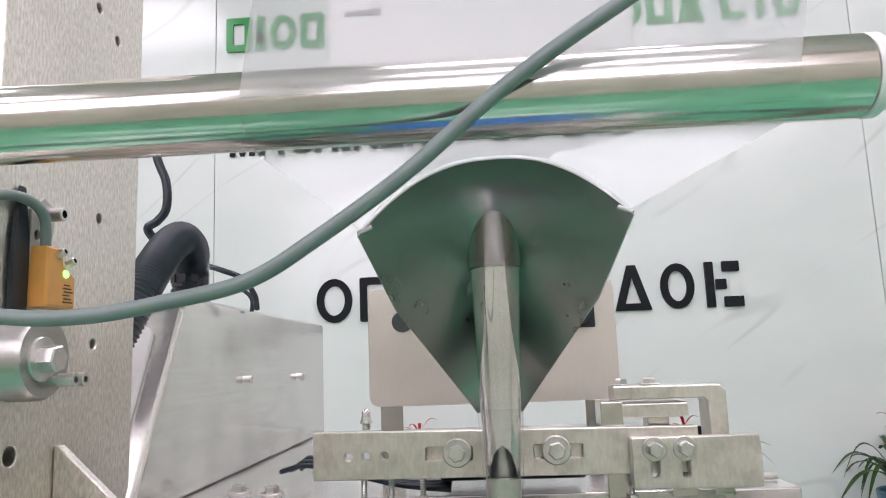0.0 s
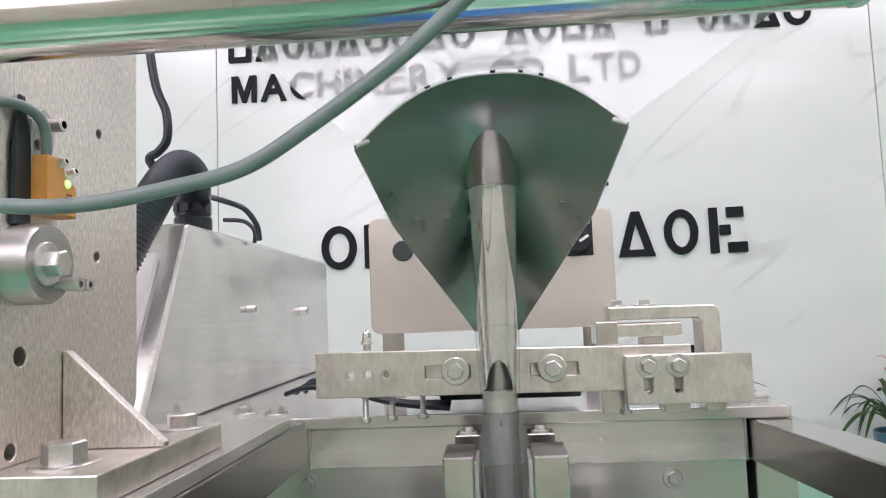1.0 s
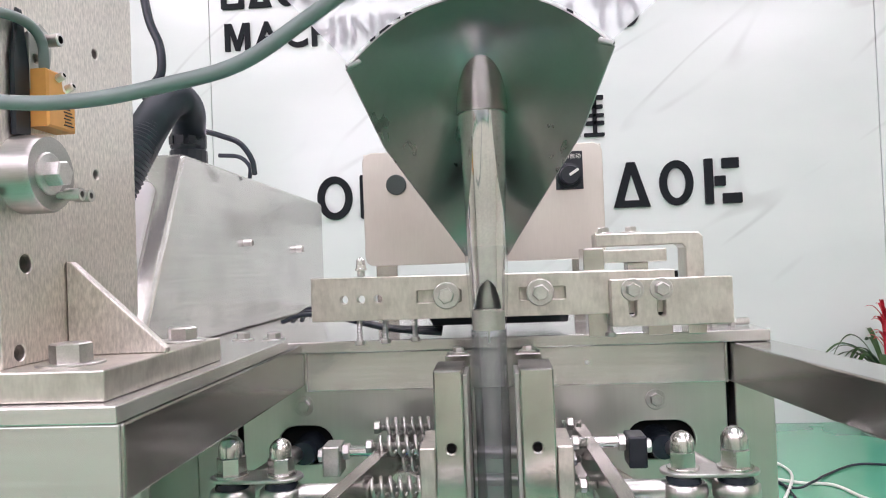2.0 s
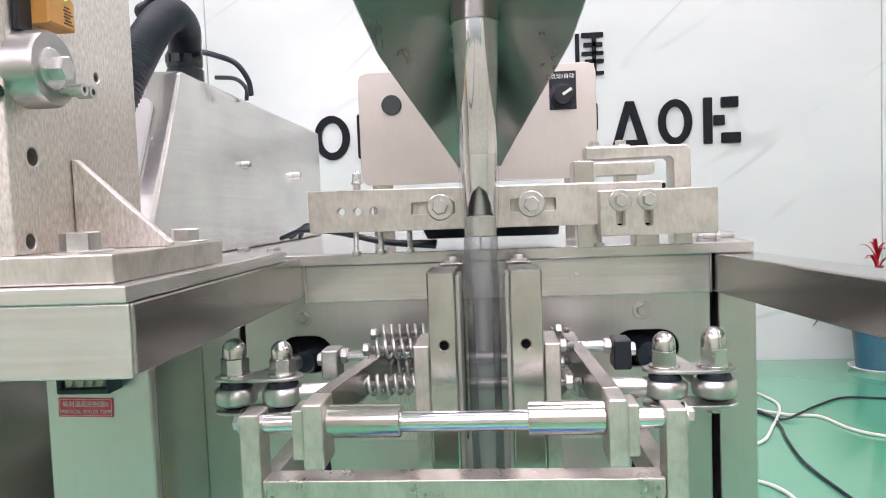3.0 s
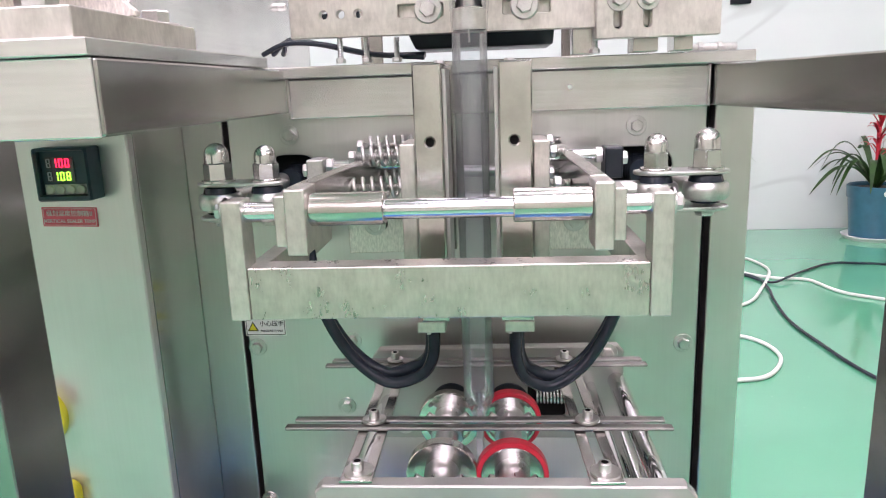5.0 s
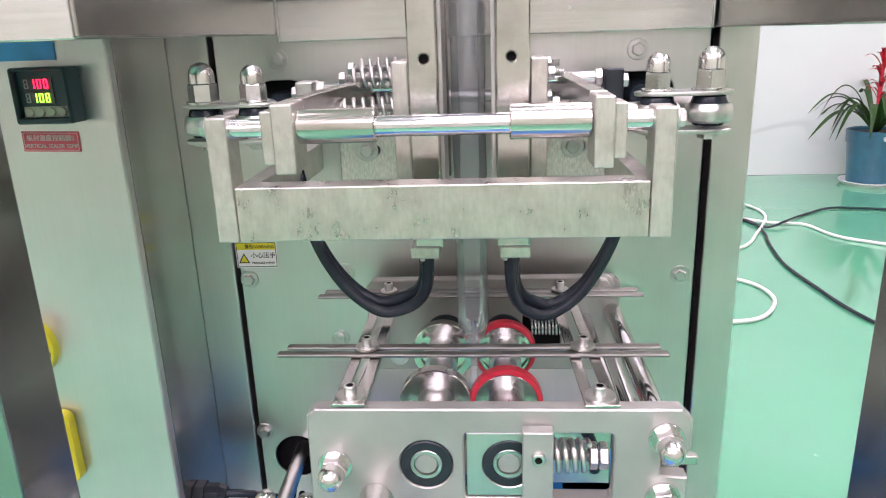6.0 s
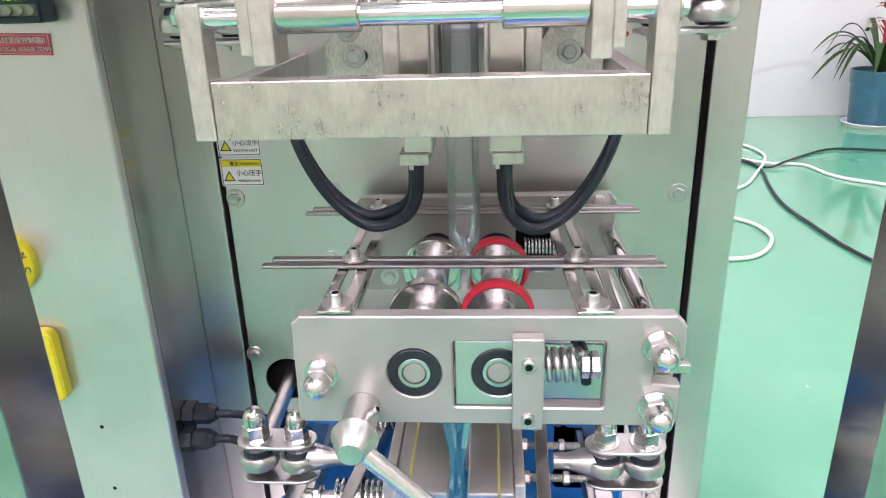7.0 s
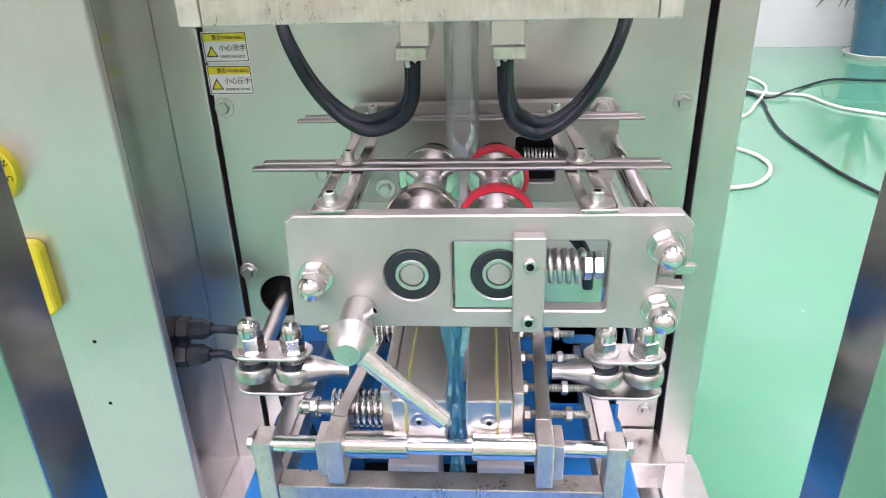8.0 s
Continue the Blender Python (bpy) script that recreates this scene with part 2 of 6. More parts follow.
def part(name, me, material, parent, label="", m=None):
    """One mesh (in world metres, or placed by m) as a part of a thing or part."""
    if not me.materials:
        me.materials.append(material)
    elif me.materials[0] is not material:
        me = me.copy()
        me.materials[0] = material
    ob = new(name, me)
    m = m or Matrix()
    ob.parent = parent
    ob.matrix_parent_inverse = WORLD[parent].inverted()
    ob.matrix_basis = m
    WORLD[ob] = m
    if name in ("caption", "print"):
        ob["kind"] = "stuff"
    return tagged(ob, label) if label else ob


def solo(name, me, material, label, category, group="", kind=""):
    me.materials.append(material)
    ob = new(name, me)
    WORLD[ob] = Matrix()
    return tagged(ob, label, category, group, kind)


def box(x0, x1, y0, y1, z0, z1, bev=0.0008, seg=2):
    bm = bmesh.new()
    bmesh.ops.create_cube(bm, size=1)
    for v in bm.verts:
        v.co = Vector(((x0 + x1) / 2 + v.co.x * (x1 - x0), (y0 + y1) / 2 + v.co.y * (y1 - y0), (z0 + z1) / 2 + v.co.z * (z1 - z0)))
    if bev:
        bmesh.ops.bevel(bm, geom=bm.edges[:], offset=bev, segments=seg, profile=0.5, affect="EDGES")
    return finish(bm, 14)


def beam(p0, p1, w, h, bev=0.0008):
    """A bar of width w (level) and height h from p0 to p1."""
    p0, p1 = Vector(p0), Vector(p1)
    d = p1 - p0
    me = box(-w / 2, w / 2, 0, d.length, -h / 2, h / 2, bev)
    y = d.normalized()
    x = y.cross(Vector((0, 0, 1)))
    x = x.normalized() if x.length > 1e-6 else Vector((1, 0, 0))
    z = x.cross(y)
    me.transform(Matrix.Translation(p0) @ Matrix((x, y, z)).transposed().to_4x4())
    return me


def aim(p, d):
    return Matrix.Translation(p) @ Vector(d).to_track_quat("Z", "Y").to_matrix().to_4x4()


def lathe(profile, p=(0, 0, 0), d=(0, 0, 1), seg=32, smooth=32):
    """Revolves (radius, height) pairs round the axis d through p."""
    bm = bmesh.new()
    rings = []
    for r, h in profile:
        if r < 1e-6:
            rings.append([bm.verts.new((0, 0, h))])
        else:
            rings.append([bm.verts.new((r * math.cos(2 * math.pi * i / seg), r * math.sin(2 * math.pi * i / seg), h)) for i in range(seg)])
    for a, b in zip(rings, rings[1:]):
        for i in range(seg):
            j = (i + 1) % seg
            if len(a) == 1 and len(b) == 1:
                break
            if len(a) == 1:
                bm.faces.new((a[0], b[i], b[j]))
            elif len(b) == 1:
                bm.faces.new((a[i], a[j], b[0]))
            else:
                bm.faces.new((a[i], a[j], b[j], b[i]))
    me = finish(bm, smooth)
    me.transform(aim(p, d))
    return me


def rod(p0, p1, r, c=0.0006, seg=28):
    d = Vector(p1) - Vector(p0)
    n = d.length
    return lathe([(0, 0), (r - c, 0), (r, c), (r, n - c), (r - c, n), (0, n)], p0, d, seg)


def pipe(p0, p1, r, wall, seg=36):
    d = Vector(p1) - Vector(p0)
    n = d.length
    return lathe([(r - wall, 0), (r, 0), (r, n), (r - wall, n), (r - wall, 0)], p0, d, seg)


def spline(points, n=12):
    pts = [Vector(p) for p in points]
    pts = [2 * pts[0] - pts[1]] + pts + [2 * pts[-1] - pts[-2]]
    out = []
    for i in range(1, len(pts) - 2):
        a, b, c, d = pts[i - 1:i + 3]
        for k in range(n):
            t = k / n
            out.append(0.5 * (2 * b + (c - a) * t + (2 * a - 5 * b + 4 * c - d) * t * t + (3 * b - a - 3 * c + d) * t ** 3))
    out.append(pts[-2])
    return out


def sweep(path, r, seg=12, ribs=0.0, smooth=60):
    """A round cord along a path; ribs adds the rings of a corrugated hose."""
    bm = bmesh.new()
    rings = []
    up = Vector((0, 0, 1))
    for i, p in enumerate(path):
        t = (path[min(i + 1, len(path) - 1)] - path[max(i - 1, 0)]).normalized()
        side = t.cross(up)
        if side.length < 1e-4:
            side = Vector((1, 0, 0))
        side.normalize()
        up = side.cross(t).normalized()
        rr = r * (1 + (ribs if i % 2 else -ribs))
        rings.append([bm.verts.new(p + rr * (side * math.cos(2 * math.pi * k / seg) + up * math.sin(2 * math.pi * k / seg))) for k in range(seg)])
    for a, b in zip(rings, rings[1:]):
        for k in range(seg):
            j = (k + 1) % seg
            bm.faces.new((a[k], a[j], b[j], b[k]))
    bm.faces.new(rings[0])
    bm.faces.new(rings[-1][::-1])
    return finish(bm, smooth)


def cord(points, r, seg=12, n=12):
    return sweep(spline(points, n), r, seg)


def spring(p0, p1, big, wire, turns, seg=8):
    p0, p1 = Vector(p0), Vector(p1)
    d = p1 - p0
    q = d.to_track_quat("Z", "Y")
    n = int(turns * 16)
    path = [p0 + q @ Vector((big * math.cos(2 * math.pi * turns * i / n), big * math.sin(2 * math.pi * turns * i / n), d.length * i / n)) for i in range(n + 1)]
    return sweep(path, wire, seg)


def inset(poly, b):
    out = []
    n = len(poly)
    area = sum(poly[i][0] * poly[(i + 1) % n][1] - poly[(i + 1) % n][0] * poly[i][1] for i in range(n))
    s = 1 if area > 0 else -1
    for i in range(n):
        a, p, c = Vector(poly[i - 1]), Vector(poly[i]), Vector(poly[(i + 1) % n])
        e1, e2 = (p - a).normalized(), (c - p).normalized()
        n1, n2 = Vector((-e1.y, e1.x)) * s, Vector((-e2.y, e2.x)) * s
        k = max(0.3, 1 + n1.dot(n2))
        out.append(tuple(p + (n1 + n2) * (b / k)))
    return out


def slab(outer, holes, thick, bev=0.0007):
    """A flat plate from outlines (u, v), with holes, front at w = 0 and back at w = thick; u right, v up, seen from the front (-y)."""
    bm = bmesh.new()

    def ring(poly, w):
        return [bm.verts.new((u, w, v)) for u, v in poly]

    fronts, backs = [], []
    for k, poly in enumerate([outer] + list(holes)):
        b = bev if k == 0 else -bev
        f0, f1 = ring(inset(poly, b), 0), ring(poly, bev)
        b1, b0 = ring(poly, thick - bev), ring(inset(poly, b), thick)
        n = len(poly)
        for r0, r1 in ((f0, f1), (f1, b1), (b1, b0)):
            for i in range(n):
                bm.faces.new((r0[i], r0[(i + 1) % n], r1[(i + 1) % n], r1[i]))
        fronts.append(f0)
        backs.append(b0)
    for group in (fronts, backs):
        edges = []
        for r in group:
            for i in range(len(r)):
                edges.append(bm.edges.get((r[i], r[(i + 1) % len(r)])))
        bmesh.ops.triangle_fill(bm, use_beauty=True, use_dissolve=False, edges=edges)
    return finish(bm, 25)


def rounded(x0, x1, z0, z1, r, n=5):
    pts = []
    for cx, cz, a in ((x1 - r, z0 + r, -90), (x1 - r, z1 - r, 0), (x0 + r, z1 - r, 90), (x0 + r, z0 + r, 180)):
        for k in range(n + 1):
            t = radians(a + 90 * k / n)
            pts.append((cx + r * math.cos(t), cz + r * math.sin(t)))
    return pts


def disc(cx, cz, r, n=28):
    return [(cx + r * math.cos(2 * math.pi * i / n), cz + r * math.sin(2 * math.pi * i / n)) for i in range(n)]


def at_y(me, y):
    me.transform(Matrix.Translation((0, y, 0)))
    return me


HARD = {}


def hex_ring(bm, af, h, turn=0.0):
    r = af / math.sqrt(3)
    return [bm.verts.new((r * math.cos(turn + math.pi * i / 3), r * math.sin(turn + math.pi * i / 3), h)) for i in range(6)]


def hex_head(af, h):
    """A hexagon head with chamfered crown on its washer."""
    key = ("hex", af, h)
    if key not in HARD:
        bm = bmesh.new()
        w = 0.0015
        a, b, c = hex_ring(bm, af, w), hex_ring(bm, af, h + w - 0.0009), hex_ring(bm, af * 0.88, h + w)
        for r0, r1 in ((a, b), (b, c)):
            for i in range(6):
                bm.faces.new((r0[i], r0[(i + 1) % 6], r1[(i + 1) % 6], r1[i]))
        bm.faces.new(c)
        bm.faces.new(a[::-1])
        seg = 24
        lo = [[bm.verts.new((r * math.cos(2 * math.pi * i / seg), r * math.sin(2 * math.pi * i / seg), z)) for i in range(seg)] for r, z in ((af * 0.92, 0), (af * 0.92, w * 0.7), (af * 0.88, w), (af * 0.3, w))]
        for r0, r1 in zip(lo, lo[1:]):
            for i in range(seg):
                bm.faces.new((r0[i], r0[(i + 1) % seg], r1[(i + 1) % seg], r1[i]))
        HARD[key] = finish(bm, 30, "hex_head")
    return HARD[key]


def hex_nut(af, h):
    """A plain hexagon nut."""
    key = ("nut", af, h)
    if key not in HARD:
        bm = bmesh.new()
        rs = [hex_ring(bm, af * 0.9, 0), hex_ring(bm, af, 0.0007), hex_ring(bm, af, h - 0.0007), hex_ring(bm, af * 0.9, h)]
        for r0, r1 in zip(rs, rs[1:]):
            for i in range(6):
                bm.faces.new((r0[i], r0[(i + 1) % 6], r1[(i + 1) % 6], r1[i]))
        bm.faces.new(rs[0][::-1])
        bm.faces.new(rs[-1])
        HARD[key] = finish(bm, 20, "hex_nut")
    return HARD[key]


def acorn(af, k=1.0):
    """A domed cap nut on a washer."""
    key = ("acorn", af, k)
    if key not in HARD:
        bm = bmesh.new()
        w = 0.002
        h = af * 0.5 * k
        a, b, c = hex_ring(bm, af, w), hex_ring(bm, af, w + h - 0.0012), hex_ring(bm, af * 0.87, w + h)
        for r0, r1 in ((a, b), (b, c)):
            for i in range(6):
                bm.faces.new((r0[i], r0[(i + 1) % 6], r1[(i + 1) % 6], r1[i]))
        bm.faces.new(c)
        seg = 24
        rd = af * 0.495
        prof = [(af * 0.68, 0), (af * 0.68, w - 0.0004), (af * 0.665, w), (af * 0.5, w)]
        dome = [(rd, w + h - 0.0002), (rd, w + h + af * 0.3)] + [(rd * math.cos(radians(t)), w + h + af * 0.3 + rd * math.sin(radians(t))) for t in (15, 30, 45, 60, 75)] + [(0.0002, w + h + af * 0.3 + rd)]
        for pr in (prof, dome):
            rings = [[bm.verts.new((r * math.cos(2 * math.pi * i / seg), r * math.sin(2 * math.pi * i / seg), z)) for i in range(seg)] for r, z in pr]
            for r0, r1 in zip(rings, rings[1:]):
                for i in range(seg):
                    bm.faces.new((r0[i], r0[(i + 1) % seg], r1[(i + 1) % seg], r1[i]))
        HARD[key] = finish(bm, 35, "cap_nut")
    return HARD[key]


def socket_screw(d, h, washer=1.9):
    """A cap screw with a hexagon socket, on its washer."""
    key = ("socket", d, h, washer)
    if key not in HARD:
        bm = bmesh.new()
        seg = 24
        w = 0.0014
        ri = d * 0.29
        prof = [(d * washer / 2, 0), (d * washer / 2, w), (d / 2, w), (d / 2, w + h - 0.0006), (d / 2 - 0.0006, w + h)]
        rings = [[bm.verts.new((r * math.cos(2 * math.pi * i / seg), r * math.sin(2 * math.pi * i / seg), z)) for i in range(seg)] for r, z in prof]
        for r0, r1 in zip(rings, rings[1:]):
            for i in range(seg):
                bm.faces.new((r0[i], r0[(i + 1) % seg], r1[(i + 1) % seg], r1[i]))
        top = [bm.verts.new((ri * math.cos(2 * math.pi * i / seg), ri * math.sin(2 * math.pi * i / seg), w + h)) for i in range(seg)]
        low = [bm.verts.new((v.co.x, v.co.y, w + h * 0.45)) for v in top]
        for r0, r1 in ((rings[-1], top), (top, low)):
            for i in range(seg):
                bm.faces.new((r0[i], r0[(i + 1) % seg], r1[(i + 1) % seg], r1[i]))
        bm.faces.new(low)
        # Socket walls and floor take the near-black colour as their shade.
        for f in bm.faces:
            if all((v.co.x ** 2 + v.co.y ** 2) ** 0.5 < ri * 1.05 for v in f.verts):
                f.material_index = 1
        HARD[key] = finish(bm, 30, "cap_screw")
        HARD[key].materials.append(BOLT)
        HARD[key].materials.append(PAINTED_SHADE)
    return HARD[key]


def bolt(parent, p, d=(0, -1, 0), af=0.010, h=0.005, turn=0.0, name="bolt"):
    return part(name, hex_head(af, h), BOLT, parent, m=aim(p, d) @ Matrix.Rotation(turn, 4, "Z"))


def nut(parent, p, d=(0, 0, 1), af=0.017, k=1.0, turn=0.3):
    return part("cap_nut", acorn(af, k), NUT, parent, m=aim(p, d) @ Matrix.Rotation(turn, 4, "Z"))


def screw(parent, p, d=(0, 0, 1), dia=0.009, h=0.007):
    return part("cap_screw", socket_screw(dia, h), BOLT, parent, m=aim(p, d))


def thread(p0, p1, r):
    """A threaded stud."""
    d = Vector(p1) - Vector(p0)
    n = max(4, int(d.length / 0.0013))
    prof = [(0, 0)]
    for i in range(n):
        prof += [(r * 0.86, d.length * i / n), (r, d.length * (i + 0.5) / n)]
    prof += [(r * 0.86, d.length), (0, d.length)]
    return lathe(prof, p0, d, 16, 15)


def words(text, size, m, depth=0.0002, bold=0.0):
    """Lettering as a mesh, centred on the pose m (letters face -y when m is a plain shift)."""
    cu = bpy.data.curves.new("lettering", "FONT")
    cu.body, cu.size, cu.extrude, cu.offset = text, size, depth, bold
    cu.align_x, cu.align_y = "CENTER", "CENTER"
    ob = bpy.data.objects.new("lettering", cu)
    scene.collection.objects.link(ob)
    dg = bpy.context.evaluated_depsgraph_get()
    me = bpy.data.meshes.new_from_object(ob.evaluated_get(dg))
    bpy.data.objects.remove(ob)
    me.materials.clear()
    me.transform(m @ Matrix.Rotation(math.pi / 2, 4, "X"))
    return me


def bars(rects, y, depth=0.0003):
    """Plain bars (x0, x1, z0, z1) on a plane that faces -y."""
    bm = bmesh.new()
    for x0, x1, z0, z1 in rects:
        vs = [bm.verts.new((x, yy, z)) for yy in (y - depth, y) for x, z in ((x0, z0), (x1, z0), (x1, z1), (x0, z1))]
        for f in ((0, 1, 2, 3), (0, 4, 5, 1), (1, 5, 6, 2), (2, 6, 7, 3), (3, 7, 4, 0)):
            bm.faces.new([vs[i] for i in f])
    return finish(bm)


# ---- room ----
WALL_Y = 3.5
SOUTH = -1.7
SILL = 1.6
solo("floor", box(-4.0, 4.6, SOUTH, WALL_Y, -0.1, 0, 0), FLOOR_MAT, "glossy mint-green epoxy floor", "floor", kind="structure")
wall = thing("wall_north", (0, WALL_Y + 0.1, 0), "white polished marble slab wall with grey veins", "wall", kind="structure")
part("backing", box(-4.0, 4.6, WALL_Y + 0.03, WALL_Y + 0.15, 0, 3.3, 0), PAINT, wall)
for x0, x1 in ((-4.0, -1.402), (-1.398, 1.868), (1.872, 4.6)):
    part("panel", box(x0, x1, WALL_Y, WALL_Y + 0.03, 0, 3.3, 0.0015, 1), WALL_MAT, wall)
# Unseen windows, added with area lamps to brighten the steel that faces them.
ADDED_WINDOWS = [(-2.6, -0.9), (-0.6, 1.1)]
me = slab([(-4.0, 0.0), (4.6, 0.0), (4.6, 3.3), (-4.0, 3.3)], [[(x0, SILL), (x1, SILL), (x1, SILL + 1.4), (x0, SILL + 1.4)] for x0, x1 in ADDED_WINDOWS], 0.15, 0.001)
solo("wall_south", at_y(me, SOUTH - 0.15), PAINT, "beige painted wall with two added window openings", "wall", kind="structure")
for k, (x0, x1) in enumerate(ADDED_WINDOWS):
    w = thing("window_%d" % (k + 1), ((x0 + x1) / 2, SOUTH - 0.1, SILL), "unseen white framed window added for fill light", "window", kind="structure")
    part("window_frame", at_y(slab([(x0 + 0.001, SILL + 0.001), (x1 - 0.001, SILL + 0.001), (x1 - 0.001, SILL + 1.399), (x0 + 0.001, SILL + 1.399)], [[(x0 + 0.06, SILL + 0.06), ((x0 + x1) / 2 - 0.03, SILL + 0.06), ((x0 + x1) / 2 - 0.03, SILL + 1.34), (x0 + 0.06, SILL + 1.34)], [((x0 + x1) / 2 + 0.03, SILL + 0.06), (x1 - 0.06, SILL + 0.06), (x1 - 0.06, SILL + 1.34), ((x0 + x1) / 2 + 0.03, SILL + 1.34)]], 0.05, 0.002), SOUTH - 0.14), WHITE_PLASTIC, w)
    lamp = bpy.data.lights.new("added_fill", "AREA")
    lamp.shape, lamp.size, lamp.size_y, lamp.energy, lamp.color = "RECTANGLE", x1 - x0 - 0.14, 1.24, FILL_WATTS, (0.97, 0.98, 1.0)
    lo = new("added_fill", lamp)
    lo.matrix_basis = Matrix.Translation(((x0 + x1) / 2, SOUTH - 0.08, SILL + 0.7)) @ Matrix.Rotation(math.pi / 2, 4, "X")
solo("wall_west", box(-4.15, -4.0, SOUTH, WALL_Y, 0, 3.3, 0), PAINT, "plain beige painted wall", "wall", kind="structure")
solo("wall_east", box(4.6, 4.75, SOUTH, WALL_Y, 0, 3.3, 0), PAINT, "plain beige painted wall", "wall", kind="structure")
solo("ceiling", box(-4.15, 4.75, SOUTH - 0.15, WALL_Y + 0.15, 3.3, 3.4, 0), CEILING_MAT, "plain pale grey ceiling", "ceiling", kind="structure")


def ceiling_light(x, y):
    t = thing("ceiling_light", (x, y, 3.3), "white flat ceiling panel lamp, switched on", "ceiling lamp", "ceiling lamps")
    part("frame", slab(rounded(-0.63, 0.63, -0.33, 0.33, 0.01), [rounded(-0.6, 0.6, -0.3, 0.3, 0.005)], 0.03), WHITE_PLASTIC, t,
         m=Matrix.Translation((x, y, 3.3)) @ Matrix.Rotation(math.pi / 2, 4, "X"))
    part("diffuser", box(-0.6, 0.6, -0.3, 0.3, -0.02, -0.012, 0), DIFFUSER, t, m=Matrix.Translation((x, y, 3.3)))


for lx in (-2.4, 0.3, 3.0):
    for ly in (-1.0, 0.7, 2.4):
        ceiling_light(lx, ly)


# ---- signs on the wall, as plain shapes ----
def sign_row(name, shapes, material, label, x, z):
    t = thing(name, (x, WALL_Y, z), label, "wall sign")
    for s in shapes:
        part("shape", at_y(s, WALL_Y - 0.016), material, t)
    return t


def ring_shape(x0, x1, z0, z1, w):
    cx, cz = (x0 + x1) / 2, (z0 + z1) / 2
    n = 30
    out = [(cx + (x1 - x0) / 2 * math.cos(2 * math.pi * i / n), cz + (z1 - z0) / 2 * math.sin(2 * math.pi * i / n)) for i in range(n)]
    inn = [(cx + ((x1 - x0) / 2 - w) * math.cos(2 * math.pi * i / n), cz + ((z1 - z0) / 2 - w) * math.sin(2 * math.pi * i / n)) for i in range(n)]
    return slab(out, [inn], 0.016)


def frame_shape(x0, x1, z0, z1, w):
    return slab(rounded(x0, x1, z0, z1, w * 0.3), [rounded(x0 + w, x1 - w, z0 + w, z1 - w, w * 0.3)], 0.016)


def bar_shape(x0, x1, z0, z1):
    return slab(rounded(x0, x1, z0, z1, 0.004), [], 0.016)


def wedge_shape(x0, x1, z0, z1, w):
    cx = (x0 + x1) / 2
    return slab([(x0, z0), (x1, z0), (cx + w * 0.6, z1), (cx - w * 0.6, z1)], [[(x0 + 1.5 * w, z0 + w), (x1 - 1.5 * w, z0 + w), (cx, z1 - 1.7 * w)]], 0.016)


Z0, Z1, LW = 1.065, 1.285, 0.036
big = [ring_shape(-0.864, -0.685, Z0, Z1, LW), frame_shape(-0.645, -0.475, Z0, Z1, LW), bar_shape(-0.43, -0.39, Z0, Z1), bar_shape(-0.33, -0.29, Z0, Z1),
       bar_shape(-0.215, -0.175, Z0, Z1), frame_shape(-0.125, 0.045, Z0, Z1, LW), ring_shape(0.085, 0.27, Z0, Z1, LW), frame_shape(0.385, 0.54, 1.15, Z1, LW),
       wedge_shape(0.605, 0.781, Z0, Z1, 0.034), ring_shape(0.827, 0.988, Z0, Z1, LW), bar_shape(1.042, 1.082, Z0, Z1), bar_shape(1.125, 1.215, Z0, Z0 + 0.05), bar_shape(1.125, 1.205, Z1 - 0.05, Z1), bar_shape(1.09, 1.14, 1.15, 1.2)]
sign_row("wall_sign", big, SIGN_BLACK, "row of large black acrylic shapes on the marble wall", 0.2, Z0)
glyph = [bar_shape(0.44, 0.46, 1.42, 1.62), bar_shape(0.47, 0.575, 1.6, 1.622), bar_shape(0.48, 0.57, 1.555, 1.575), bar_shape(0.47, 0.575, 1.515, 1.532),
         bar_shape(0.485, 0.575, 1.475, 1.495), bar_shape(0.52, 0.54, 1.43, 1.6), bar_shape(0.475, 0.575, 1.42, 1.437)]
sign_row("wall_sign", glyph, SIGN_BLACK, "black acrylic bars of one tall character on the wall", 0.5, 1.42)


def small_row(x0, widths, z0, z1, w, gap):
    out, x = [], x0
    for k, wd in enumerate(widths):
        if wd > 0:
            if k % 3 == 0:
                out.append(frame_shape(x, x + wd, z0, z1, w))
            elif k % 3 == 1:
                out.append(wedge_shape(x, x + wd, z0, z1, w))
            else:
                out.append(ring_shape(x, x + wd, z0, z1, w))
        x += abs(wd) + gap
    return out


def letter_row(t, slots, z0, z1, material):
    """Single capitals (character, left, right) set on the wall."""
    for ch, x0, x1 in slots:
        if ch == "M":
            me = slab([(0, 0), (0, 1), (0.27, 1), (0.5, 0.36), (0.73, 1), (1, 1), (1, 0), (0.8, 0), (0.8, 0.66), (0.58, 0), (0.42, 0), (0.2, 0.66), (0.2, 0)], [], 0.11, 0.004)
            me.transform(Matrix.Translation((0, -0.055, 0)))
        else:
            me = words(ch, 1.0, Matrix(), 0.05, 0.022)
        xs_, zs_ = [v.co.x for v in me.vertices], [v.co.z for v in me.vertices]
        for v in me.vertices:
            v.co = Vector((x0 + (x1 - x0) * (v.co.x - min(xs_)) / (max(xs_) - min(xs_)), WALL_Y - 0.008 + 0.14 * v.co.y, z0 + (z1 - z0) * (v.co.z - min(zs_)) / (max(zs_) - min(zs_))))
        part("letter", me, material, t)


def spaced(text, x, widths, gap):
    out = []
    for ch, wd in zip(text, widths):
        if ch != " ":
            out.append((ch, x, x + wd))
        x += wd + gap
    return out


